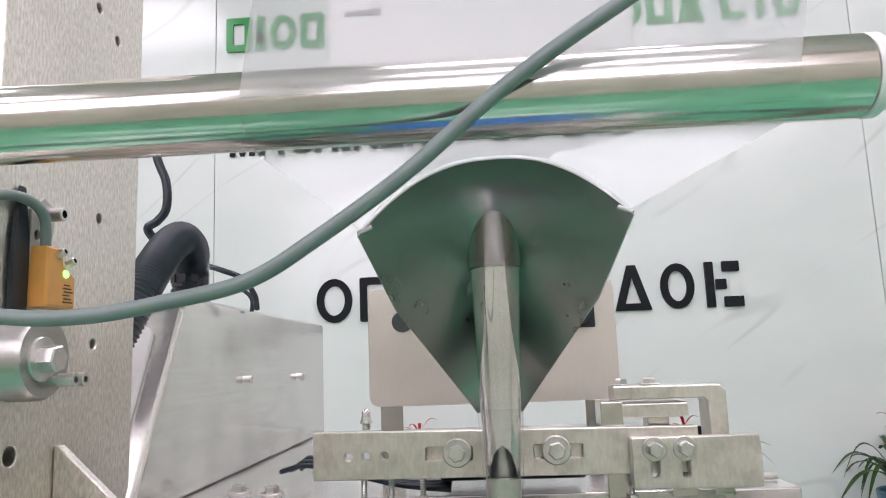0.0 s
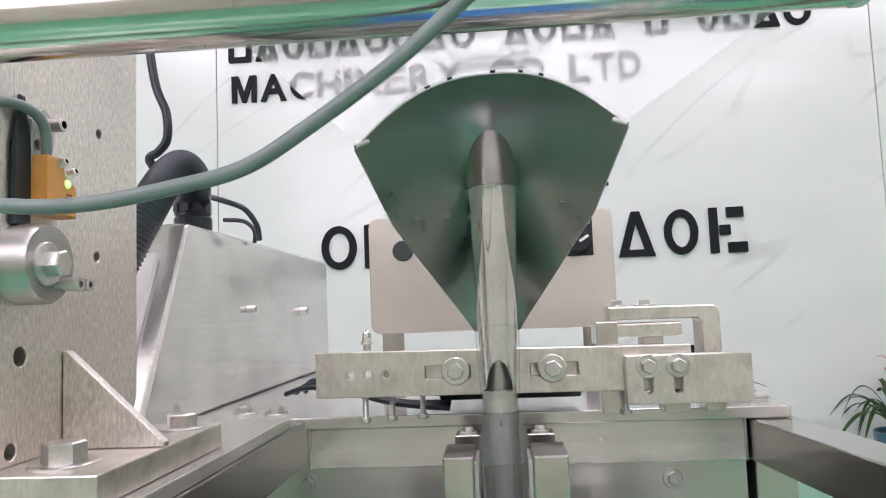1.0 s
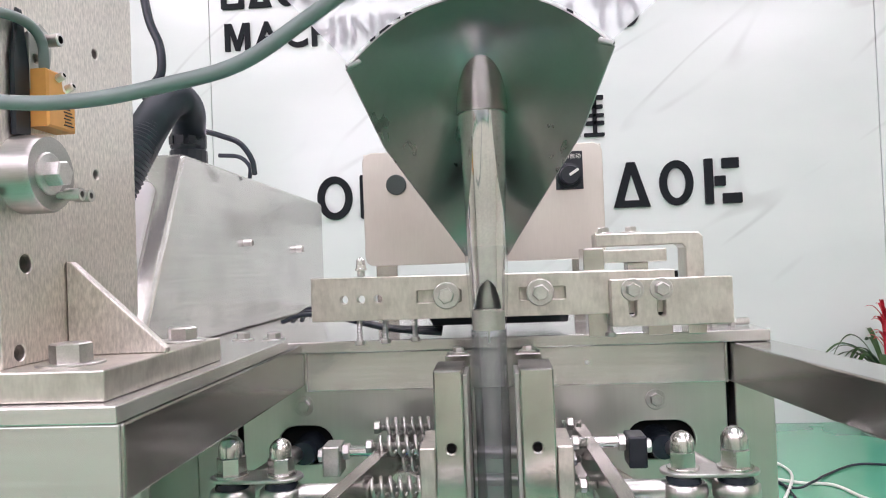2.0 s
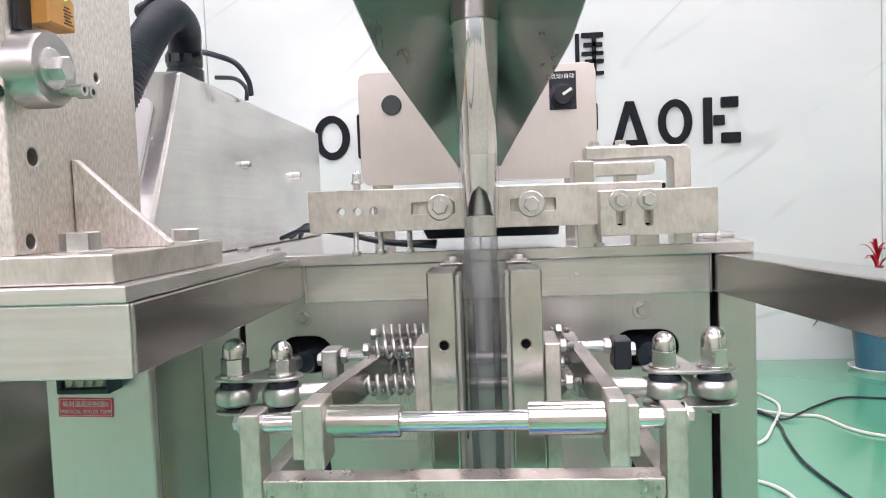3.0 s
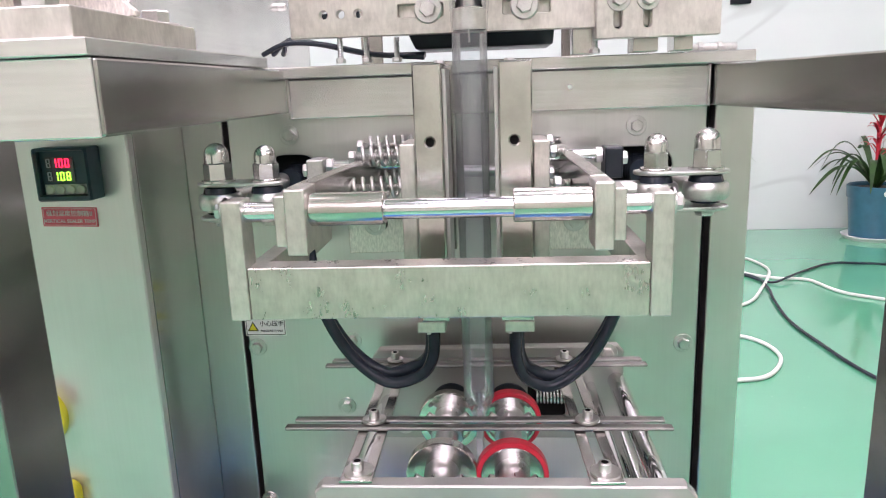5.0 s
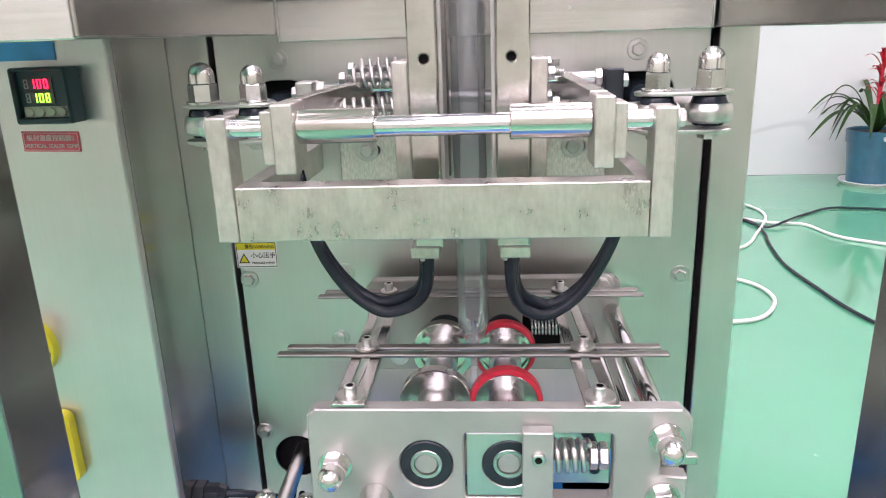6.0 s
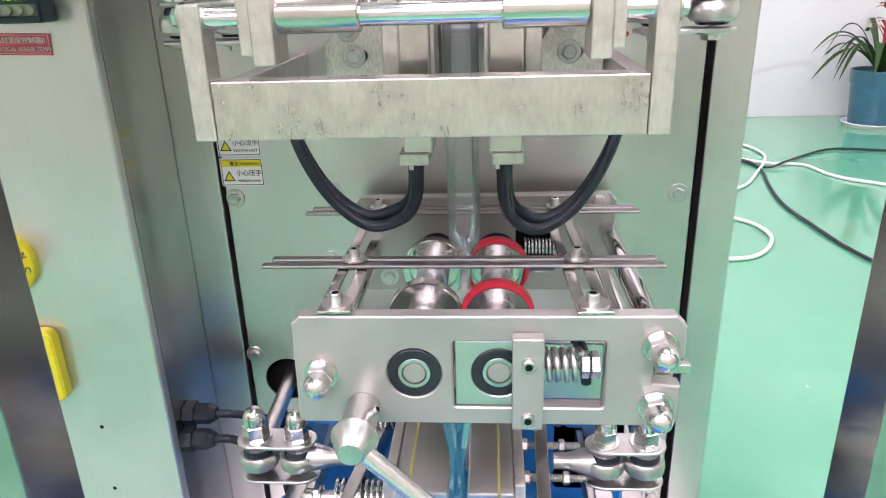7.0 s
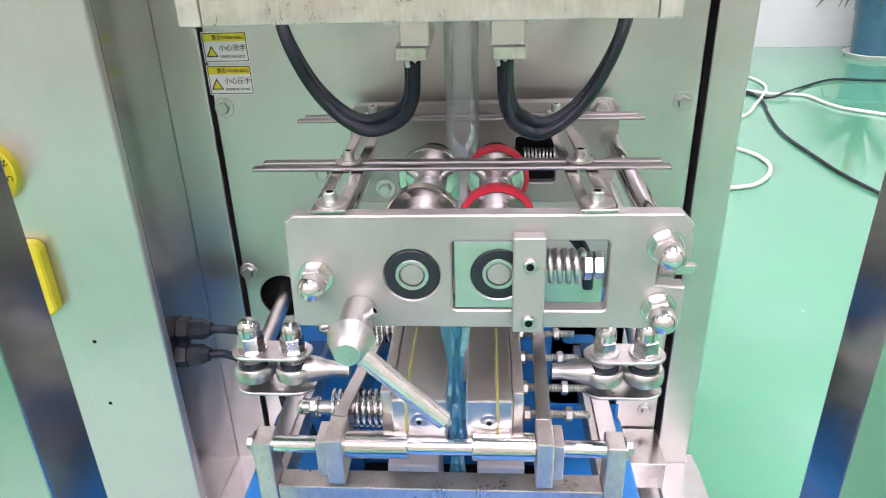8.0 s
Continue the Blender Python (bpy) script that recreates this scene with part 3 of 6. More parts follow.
lower = thing("wall_sign", (-0.3, WALL_Y, 1.957), "row of black acrylic capitals on the marble wall", "wall sign")
letter_row(lower, spaced("MACHINERY CO LTD", -1.315, [0.13, 0.135, 0.12, 0.12, 0.04, 0.12, 0.11, 0.12, 0.12, 0.1, 0.12, 0.13, 0.08, 0.1, 0.1, 0.105], 0.022), 1.95, 2.09, SIGN_BLACK)
sign_row("wall_sign", small_row(-1.33, [0.12, 0.12, 0.11, 0.12, 0.13, 0.12, 0.12, 0.13, 0.12, -0.1, 0.12, 0.12, 0.12, 0.12, -0.1, 0.11, -0.1, 0.1, 0.12, 0.12, 0.125], 2.165, 2.3, 0.027, 0.024),
         SIGN_BLACK, "row of small black acrylic shapes, upper line", 0.2, 2.165)
sign_row("wall_sign", small_row(-1.338, [0.135, 0.05, 0.14, 0.125, -0.1, 0.13, 0.13, 0.13, 0.13, -0.1, 0.13, 0.13, 0.13, 0.13, 0.13, 0.13, 0.13], 2.525, 2.715, 0.036, 0.026),
         SIGN_GREEN, "row of green acrylic shapes high on the wall", 0.2, 2.525)
upper = thing("wall_sign", (1.4, WALL_Y, 2.525), "three green acrylic capitals high on the wall", "wall sign")
letter_row(upper, spaced("LTD", 1.248, [0.11, 0.115, 0.12], 0.026), 2.525, 2.715, SIGN_GREEN)

# ---- cabinet of the machine ----
PY = 0.682
cab = thing("machine_cabinet", (0, 0.9, 0), "brushed stainless steel cabinet of a sachet packing machine", "cabinet")
body = part("body", box(-0.278, 0.278, 0.72, 1.2, 0.03, 0.748, 0.002), SATIN, cab)
holes = [rounded(-0.196, -0.141, 0.641, 0.6785, 0.0185), rounded(0.141, 0.204, 0.641, 0.677, 0.0178), disc(-0.19, 0.262, 0.026), disc(0.19, 0.262, 0.026)]
part("front_panel", at_y(slab([(-0.231, 0.04), (0.2345, 0.04), (0.2345, 0.745), (-0.231, 0.745)], holes, 0.003), PY), SATIN, cab, "satin stainless front panel with round openings")
# Near-black sheet that gives the slits beside the panel their shade.
part("gap_shade", box(-0.236, 0.2415, 0.7, 0.719, 0.04, 0.746, 0), PAINTED_SHADE, cab, "near-black sheet painted as shade in the panel gap")
for x0, x1 in ((-0.2785, -0.236), (0.2415, 0.2775)):
    part("post", box(x0, x1, PY - 0.002, 0.7195, 0.0, 0.7505, 0.002, 3), SATIN, cab)
part("top_plate", box(-0.62, 0.269, 0.66, 1.25, 0.7515, 0.7625, 0.0012), STEEL, cab)
part("base_rail", box(-0.278, 0.29, 0.45, 0.7, 0.0, 0.03, 0.002), STEEL, cab)
part("base_rail", box(0.236, 0.29, 0.2, 0.68, 0.0, 0.034, 0.002), STEEL, cab)
part("bracket", box(0.12, 0.235, 0.62, 0.68, 0.05, 0.085, 0.001), BARE, cab)
for x, z, w in ((-0.169, 0.698, 0.2), (0.169, 0.697, 0.5), (-0.222, 0.476, 0.1), (0.221, 0.477, 0.7), (-0.225, 0.294, 0.4), (0.223, 0.294, 0.0), (0.222, 0.112, 0.3), (-0.13, 0.408, 0.9)):
    bolt(cab, (x, PY, z), af=0.0105, h=0.0045, turn=w)
part("pilot_dot", at_y(slab(disc(0.105, 0.735, 0.0022, 12), [], 0.0004, 0.0001), 0.6705), LABEL_WHITE, cab)

# electrical housing beside the panel
DX, DY = -0.277, 0.57
hous = thing("electrical_housing", (-0.45, 0.8, 0), "satin stainless electrical housing with a tall door", "housing")
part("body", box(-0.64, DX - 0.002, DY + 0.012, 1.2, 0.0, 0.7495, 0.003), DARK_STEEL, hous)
part("door", at_y(slab(rounded(-0.62, DX, 0.03, 0.745, 0.004), [], 0.0115, 0.0015), DY), DOOR, hous, "tall satin steel door")
# Black discs on the closed door, painted as the shade of screw holes.
for x, z in ((-0.347, 0.275), (-0.349, 0.2)):
    part("hole", lathe([(0, 0), (0.0021, 0), (0.0021, 0.0006), (0, 0.0006)], (x, DY - 0.0002, z), (0, 1, 0), 14), PAINTED_SHADE, hous, "small black disc painted as a shaded screw hole")
part("side_plate", box(DX - 0.0015, DX, DY + 0.012, PY - 0.0025, 0.0, 0.746, 0.0003), DARK_STEEL, hous)

# temperature controller
tc = thing("temperature_controller", (-0.3335, DY, 0.652), "black digital temperature controller with red and green digits", "controller")
part("bezel", at_y(slab(rounded(-0.358, -0.309, 0.652, 0.6985, 0.002), [rounded(-0.3545, -0.3125, 0.6575, 0.6955, 0.001)], 0.012, 0.0012), DY - 0.012), CASE, tc)
face = part("face", box(-0.3555, -0.3115, DY - 0.0085, DY, 0.6545, 0.697, 0.0003), CASE, tc)
SEGMENTS = {"0": "abcdef", "1": "bc", "8": "abcdefg"}


def segment_digits(text, x, z, w=0.0037, h=0.0078, pitch=0.0056, b=0.0009):
    """Bars of seven-segment digits, first digit's left foot at x, z."""
    out = []
    for k, ch in enumerate(text):
        u = x + k * pitch
        place = {"a": (u + b, u + w - b, z + h - b, z + h), "g": (u + b, u + w - b, z + h / 2 - b / 2, z + h / 2 + b / 2), "d": (u + b, u + w - b, z, z + b),
                 "f": (u, u + b, z + h / 2 + 0.0002, z + h - 0.0002), "b": (u + w - b, u + w, z + h / 2 + 0.0002, z + h - 0.0002),
                 "e": (u, u + b, z + 0.0002, z + h / 2 - 0.0002), "c": (u + w - b, u + w, z + 0.0002, z + h / 2 - 0.0002)}
        out += [place[g] for g in SEGMENTS[ch]]
    return out


for z, text, lit, tint in ((0.6812, "100", LED_RED, "red lit digits"), (0.6697, "108", LED_GREEN, "green lit digits")):
    part("display", box(-0.3495, -0.3243, DY - 0.0092, DY - 0.0086, z - 0.0012, z + 0.009, 0.0001), DISPLAY, face)
    part("dim_digit", bars(segment_digits("8", -0.3482, z), DY - 0.0094), GREY_INK, face)
    part("readout", bars(segment_digits(text, -0.3424, z), DY - 0.0095), lit, face, tint)
part("key_strip", box(-0.3525, -0.3135, DY - 0.0092, DY - 0.0086, 0.6575, 0.6665, 0.0002), KEY_STRIP, face, "beige key strip")
for k in range(4):
    part("key", lathe([(0, -0.001), (0.0034, -0.001), (0.0038, -0.0004), (0.0038, 0.001), (0, 0.001)], (-0.3475 + k * 0.0095, DY - 0.0094, 0.662), (0, 1, 0), 24), BUTTON, face)
part("print", bars([(-0.353, -0.348, 0.6567, 0.6585), (-0.325, -0.315, 0.6567, 0.6583)], DY - 0.0087), GREY_INK, face)

for ob in tc.children:
    ob.matrix_basis = Matrix.Translation((-0.3249, DY, 0.6793)) @ Matrix.Diagonal((0.97, 1.92, 0.957, 1)) @ Matrix.Translation((0.3335, -DY, -0.67525))
rl = thing("red_label", (-0.3365, DY, 0.632), "red label with white lettering stuck on the steel door", "label")
mt = Matrix.Translation((-0.3365, DY - 0.0012, 0.6403)) @ Matrix.Rotation(radians(1.5), 4, "Y")
part("sheet", box(-0.025, 0.025, 0, 0.0008, -0.0085, 0.0085, 0.0002), RED_LABEL, rl, m=mt)
part("border", slab(rounded(-0.0238, 0.0238, -0.0074, 0.0074, 0.0004), [rounded(-0.0234, 0.0234, -0.007, 0.007, 0.0003)], 0.0003, 0.0001), PALE_INK, rl, m=mt @ Matrix.Translation((0, -0.0003, 0)))
part("lettering", words("VERTICAL SEALER TEMP", 0.0044, Matrix.Translation((0, -0.0003, -0.0038))), PALE_INK, rl, m=mt)
part("caption", words("纵封温度控制器II", 0.0056, Matrix.Translation((0, -0.0003, 0.0028))), PALE_INK, rl, m=mt)
bl = thing("blue_label", (-0.35, DY, 0.706), "plain blue label on the steel door", "label")
part("sheet", box(-0.44, -0.319, DY - 0.0012, DY, 0.7065, 0.725, 0.0002), BLUE_LABEL, bl)

es = thing("emergency_stop", (-0.399, DY, 0.43), "yellow emergency stop plate with a red mushroom button", "switch")
part("plate", lathe([(0, 0), (0.0295, 0), (0.0305, 0.001), (0.0305, 0.009), (0, 0.009)], (-0.399, DY - 0.009, 0.452), (0, 1, 0), 48), YELLOW, es)
part("button", lathe([(0, 0.0), (0.012, 0.0), (0.0195, 0.003), (0.02, 0.008), (0.014, 0.012), (0.012, 0.028), (0, 0.028)], (-0.399, DY - 0.037, 0.452), (0, 1, 0), 40), RED, es)
for k, ch in enumerate("EMERGENCY"):
    a = radians(208 - k * 31)
    part("lettering", words(ch, 0.0075, Matrix.Translation((-0.399 + 0.0253 * math.cos(a), DY - 0.0095, 0.452 + 0.0253 * math.sin(a))) @ Matrix.Rotation(math.pi / 2 - a, 4, "Y")), INK, es)

ms = thing("main_switch", (-0.39, DY, 0.31), "yellow rotary main switch with red diamond marks", "switch")
part("plate", at_y(slab(rounded(-0.424, -0.366, 0.312, 0.387, 0.009), [], 0.014, 0.002), DY - 0.014), YELLOW, ms)
part("knob", lathe([(0, 0), (0.012, 0), (0.0135, 0.0015), (0.0145, 0.018), (0, 0.018)], (-0.4, DY - 0.032, 0.35), (0, 1, 0), 32), RED, ms)
part("mark", at_y(slab([(-0.3805, 0.3405), (-0.3765, 0.3475), (-0.3805, 0.3545), (-0.3845, 0.3475)], [], 0.0006, 0.0001), DY - 0.0148), RED, ms)

for (gy, gz), bend in (((0.605, 0.268), 0.0), ((0.592, 0.246), -0.008)):
    g = thing("cable_gland", (DX, gy, gz), "black plastic cable gland on the housing side", "cable gland", "cable glands")
    part("base", hex_nut(0.023, 0.012), BLACK_PLASTIC, g, m=aim((DX, gy, gz), (1, 0, 0)))
    part("cap", lathe([(0, 0), (0.0105, 0), (0.0112, 0.002), (0.0112, 0.014), (0.0072, 0.021), (0, 0.021)], (DX + 0.012, gy, gz), (1, 0, 0), 10, 20), BLACK_PLASTIC, g)
    part("cable", cord([(DX + 0.03, gy, gz), (DX + 0.05, gy + 0.004, gz - 0.003), (DX + 0.08, gy + 0.02, gz - 0.02 + bend), (DX + 0.115, 0.66, gz - 0.06)], 0.0042), BLACK, g)

# warning stickers
for k, (zb, word) in enumerate(((0.5195, "WATCH HOT"), (0.4885, "PRESSURE HAND"))):
    s = thing("warning_sticker", (-0.212, PY, zb), "white and yellow warning sticker on the front panel", "sticker", "warning stickers")
    mm = Matrix.Translation((-0.2115, PY - 0.0006, zb + 0.0145))
    part("sheet", box(-0.022, 0.022, 0, 0.0005, -0.0143, 0.0143, 0.0001), LABEL_WHITE, s, m=mm)
    part("border", slab(rounded(-0.021, 0.021, -0.0133, 0.0133, 0.0008), [rounded(-0.0203, 0.0203, -0.0126, 0.0126, 0.0006)], 0.0002, 0.00005), INK, s, m=mm @ Matrix.Translation((0, -0.0002, 0)))
    part("band", box(-0.0203, 0.0203, -0.0002, 0, 0.0055, 0.0126, 0), YELLOW, s, m=mm)
    part("lettering", words("WARNING", 0.0042, Matrix.Translation((0.009, -0.0004, 0.0087))), INK, s, m=mm)
    part("lettering", words(word, 0.0040 if k == 0 else 0.0032, Matrix.Translation((0.0065, -0.0004, -0.0088))), INK, s, m=mm)
    part("triangle", slab([(-0.0195, -0.009), (-0.0075, -0.009), (-0.0135, 0.0018)], [[(-0.0178, -0.008), (-0.0092, -0.008), (-0.0135, -0.0002)]], 0.0002, 0.00005), INK, s, m=mm @ Matrix.Translation((0, -0.0003, 0)))
    part("triangle", slab([(-0.0178, -0.008), (-0.0092, -0.008), (-0.0135, -0.0002)], [], 0.0002, 0.00002), YELLOW, s, m=mm @ Matrix.Translation((0, -0.0002, 0)))
    part("caption", words("小心烫手" if k == 0 else "小心压手", 0.0066, Matrix.Translation((0.007, -0.0004, -0.001))), INK, s, m=mm)
    part("caption", words("警告/", 0.0046, Matrix.Translation((-0.0065, -0.0004, 0.0088))), INK, s, m=mm)

# ---- support frame in front of the cabinet ----
fr = thing("support_frame", (0, 0.5, 0), "welded stainless square-tube frame in front of the machine", "frame")
part("rear_tube", box(-0.1635, 0.232, 0.671, 0.6815, 0.7135, 0.7508, 0.0012), STEEL, fr)
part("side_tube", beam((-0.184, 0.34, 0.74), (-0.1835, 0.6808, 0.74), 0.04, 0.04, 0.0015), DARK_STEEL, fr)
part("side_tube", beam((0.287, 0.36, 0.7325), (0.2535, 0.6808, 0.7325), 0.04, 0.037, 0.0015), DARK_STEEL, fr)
part("front_tube", box(-0.62, -0.165, 0.337, 0.3395, 0.7195, 0.76, 0.001), STEEL, fr)
part("front_tube", box(-0.62, -0.205, 0.34, 0.377, 0.7205, 0.759, 0.001), STEEL, fr)
part("cover_strip", box(-0.62, -0.1648, 0.3345, 0.62, 0.7605, 0.7695, 0.0008), STEEL, fr)
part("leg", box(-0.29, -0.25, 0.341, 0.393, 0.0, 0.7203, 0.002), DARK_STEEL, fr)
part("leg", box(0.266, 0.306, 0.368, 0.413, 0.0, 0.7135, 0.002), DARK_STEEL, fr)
part("weld", cord([(-0.1633, 0.6705, 0.714), (-0.163, 0.670, 0.73), (-0.1633, 0.6705, 0.752)], 0.0012, 8, 5), BOLT, fr)
part("weld", cord([(0.232, 0.6705, 0.714), (0.2318, 0.670, 0.73), (0.232, 0.6705, 0.752)], 0.0012, 8, 5), BOLT, fr)

# ---- film stand: base plate, upright plate, gusset ----
st = thing("film_stand", (-0.25, 0.44, 0.77), "thick brushed steel upright plate on a bolted base plate", "stand")
part("base_plate", box(-0.6, -0.1755, 0.3435, 0.495, 0.7698, 0.786, 0.001), MILLED, st)
FACE_X = -0.2355
SIDE = Matrix.Translation((FACE_X, 0, 0)) @ Matrix.Rotation(math.pi / 2, 4, "Z")
part("upright", slab([(0.3515, 0.7862), (0.484, 0.7862), (0.4935, 0.806), (0.4965, 1.3), (0.3515, 1.3)],
     [disc(0.4385, 1.121, 0.0034, 16), disc(0.462, 1.1085, 0.0034, 16), disc(0.4467, 0.9803, 0.0032, 16), disc(0.4445, 0.9, 0.0032, 16), disc(0.3728, 0.842, 0.0052, 20), disc(0.366, 0.7935, 0.0044, 18)], 0.012, 0.0006), UPRIGHT, st, "upright plate with threaded holes", m=SIDE)
# Black sheet behind the upright, so its holes show shade as colour.
part("backing", box(FACE_X - 0.014, FACE_X - 0.0122, 0.353, 0.49, 0.79, 1.29, 0), PAINTED_SHADE, st)
part("gusset", at_y(slab([(-0.2352, 0.7862), (-0.1745, 0.7862), (-0.1745, 0.789), (-0.2325, 0.8425), (-0.2352, 0.8425)], [], 0.0065, 0.0006), 0.4085), UPRIGHT, st, "triangular welded gusset")
bolt(st, (-0.2088, 0.3695, 0.786), (0, 0, 1), 0.019, 0.0105, 0.4)
part("washer", lathe([(0, 0), (0.0135, 0), (0.014, 0.0004), (0.014, 0.0013), (0, 0.0013)], (-0.2088, 0.3695, 0.7861), (0, 0, 1), 32), BOLT, st)
bolt(st, (-0.194, 0.474, 0.786), (0, 0, 1), 0.017, 0.0085, 0.1)

# roller end with fixing bolt in front of the upright
br_ = thing("brake_cylinder", (-0.25, 0.366, 0.868), "short thick turned steel cylinder with a hexagon bolt", "cylinder")
part("barrel", lathe([(0, 0), (0.0215, 0), (0.0215, 0.098), (0.0208, 0.099), (0.0208, 0.101), (0.0218, 0.102), (0.0218, 0.131), (0.0203, 0.1335), (0, 0.1335)], (-0.352, 0.372, 0.891), (1, 0, 0), 48), TURNED, br_)
bolt(br_, (-0.2185, 0.369, 0.8905), (1, 0, 0), 0.0128, 0.0085, 0.2)
for dy in (0.0, 0.009):
    part("set_screw", lathe([(0, 0), (0.0022, 0), (0.0022, 0.005), (0.0036, 0.005), (0.0036, 0.014), (0.0018, 0.014), (0.0018, 0.01), (0, 0.01)], (-0.2185, 0.386 - dy, 0.8795), (1, 0, 0), 20), BOLT, br_)
part("lead", cord([(-0.33, 0.345, 0.868), (-0.27, 0.345, 0.872), (-0.235, 0.349, 0.876)], 0.0033), BLACK, br_)

# photo sensor
sn = thing("photo_sensor", (-0.245, 0.415, 0.92), "orange photoelectric sensor on a dark bracket with a grey lead", "sensor")
SENSE = Matrix.Translation((-0.2225, 0, 0)) @ Matrix.Rotation(math.pi / 2, 4, "Z")
part("housing", slab([(0.3765, 0.9187), (0.4025, 0.9187), (0.4025, 0.9365), (0.3915, 0.9425), (0.3895, 0.9515), (0.3765, 0.9515)], [], 0.0138, 0.0012), ORANGE, sn, m=SENSE)
# Thin black strip on the upright, tapering towards the top.
part("black_strip", slab([(0.362, 0.912), (0.3762, 0.912), (0.3762, 0.953), (0.371, 0.983), (0.367, 0.983), (0.362, 0.955)], [], 0.003, 0.001), BLACK_PLASTIC, sn, "thin black strip beside the sensor", m=Matrix.Translation((-0.2323, 0, 0)) @ Matrix.Rotation(math.pi / 2, 4, "Z"))
part("bracket", slab([(0.3763, 0.94), (0.39, 0.94), (0.396, 0.962), (0.396, 0.976), (0.386, 0.9805), (0.376, 0.972)], [disc(0.3815, 0.9585, 0.0028, 14)], 0.0025, 0.0004), MATT, sn, m=Matrix.Translation((-0.2325, 0, 0)) @ Matrix.Rotation(math.pi / 2, 4, "Z"))
for y, z in ((0.3855, 0.9475), (0.3945, 0.9435)):
    part("screw", socket_screw(0.0046, 0.0035, 1.05), BOLT, sn, m=aim((-0.2228, y, z), (0.9, 0.0, 0.35)))
part("screw", socket_screw(0.0078, 0.009, 1.3), BOLT, sn, m=aim((-0.2325, 0.389, 0.971), (1, 0, 0)))
part("lamp", lathe([(0, 0), (0.0024, 0), (0.0019, 0.001), (0, 0.0013)], (-0.2224, 0.3925, 0.9375), (1, 0, 0.1), 14), LED_LIME, sn, "lit green signal lamp")
part("print", bars([(0.3905 + 0.001 * (k % 2), 0.3995 - 0.0015 * (k % 3), 0.9215 + 0.0019 * k, 0.9222 + 0.0019 * k) for k in range(6)], -0.0001), INK, sn, m=SENSE)
part("lead", cord([(-0.235, 0.345, 0.973), (-0.231, 0.358, 0.9755), (-0.2275, 0.37, 0.9735), (-0.2265, 0.3785, 0.966), (-0.2275, 0.3815, 0.95)], 0.0029), GREY_CABLE, sn)

# ---- operator box on the top plate ----
op = thing("control_box", (-0.4, 0.9, 0.7625), "brushed stainless control box with a sloping front screen", "control box")
bm = bmesh.new()
prof = [(0.575, 0.7628), (1.22, 0.7628), (1.22, 0.945), (0.672, 0.951)]
va = [bm.verts.new((-0.278, y, z)) for y, z in prof]
vb = [bm.verts.new((-0.64, y, z)) for y, z in prof]
bm.faces.new(va)
bm.faces.new(vb[::-1])
for i in range(4):
    bm.faces.new((va[i], vb[i], vb[(i + 1) % 4], va[(i + 1) % 4]))
bmesh.ops.bevel(bm, geom=bm.edges[:], offset=0.006, segments=4, profile=0.5, affect="EDGES")
part("shell", finish(bm, 14), STEEL, op)
mscr = Matrix.Translation((-0.41, 0.6235, 0.857)) @ Matrix.Rotation(-math.atan2(0.097, 0.1882), 4, "X")
part("screen_frame", slab(rounded(-0.1, 0.112, -0.07, 0.07, 0.01), [rounded(-0.085, 0.097, -0.055, 0.055, 0.003)], 0.006, 0.001), WHITE_PLASTIC, op, m=mscr @ Matrix.Translation((0, -0.0065, 0)))
part("screen", box(-0.086, 0.098, -0.002, 0, -0.056, 0.056, 0), SCREEN, op, m=mscr)
for y, z, r in ((0.83, 0.866, 0.0042), (1.053, 0.862, 0.0055)):
    part("peg", lathe([(0, 0), (r, 0), (r, 0.009), (r * 0.7, 0.0105), (r * 0.7, 0.006), (0, 0.006)], (-0.278, y, z), (1, 0, 0), 18), BOLT, op)
hs = thing("corrugated_hose", (-0.33, 0.72, 0.9), "dark blue-grey corrugated cable hose with its black connector", "hose")
pth = spline([(-0.322, 0.575, 0.875), (-0.3075, 0.595, 0.905), (-0.2945, 0.61, 0.944), (-0.2915, 0.635, 0.9743), (-0.292, 0.665, 0.9985), (-0.2912, 0.69, 1.0095), (-0.2922, 0.715, 1.003), (-0.298, 0.73, 0.986), (-0.3005, 0.735, 0.972)], 22)
part("hose", sweep(pth, 0.0165, 20, 0.055, 24), HOSE, hs)
conn = part("connector", lathe([(0, 0), (0.0195, 0), (0.0195, 0.014), (0.0175, 0.016), (0.019, 0.019), (0.019, 0.031), (0.0165, 0.036), (0, 0.036)], (-0.3015, 0.735, 0.949), (0, 0, 1), 16, 20), BLACK_PLASTIC, hs)
for a in (-125, -90, -55):
    d = Vector((math.cos(radians(a)), math.sin(radians(a)), 0))
    part("clip", box(-0.004, 0.004, -0.0022, 0.0, -0.0045, 0.0045, 0.0006), BLACK_PLASTIC, conn, m=Matrix.Translation(Vector((-0.3015, 0.735, 0.9735)) + d * 0.0185) @ Matrix.Rotation(radians(a + 90), 4, "Z"))
cb = thing("black_cable", (-0.34, 0.75, 0.95), "thin black cable bent above the control box", "cable", "black cables")
part("cord", cord([(-0.362, 0.75, 1.2), (-0.35, 0.75, 1.12), (-0.3375, 0.75, 1.085), (-0.3365, 0.75, 1.056), (-0.346, 0.75, 1.042), (-0.357, 0.75, 1.034), (-0.352, 0.76, 1.02)], 0.0048), BLACK, cb)
cb2 = thing("black_cable", (-0.27, 0.75, 0.95), "thin black cable looping down to the control box", "cable", "black cables")
part("cord", cord([(-0.305, 0.79, 0.995), (-0.285, 0.78, 0.988), (-0.262, 0.78, 0.978), (-0.25, 0.785, 0.96), (-0.252, 0.80, 0.945)], 0.0032), BLACK, cb2)
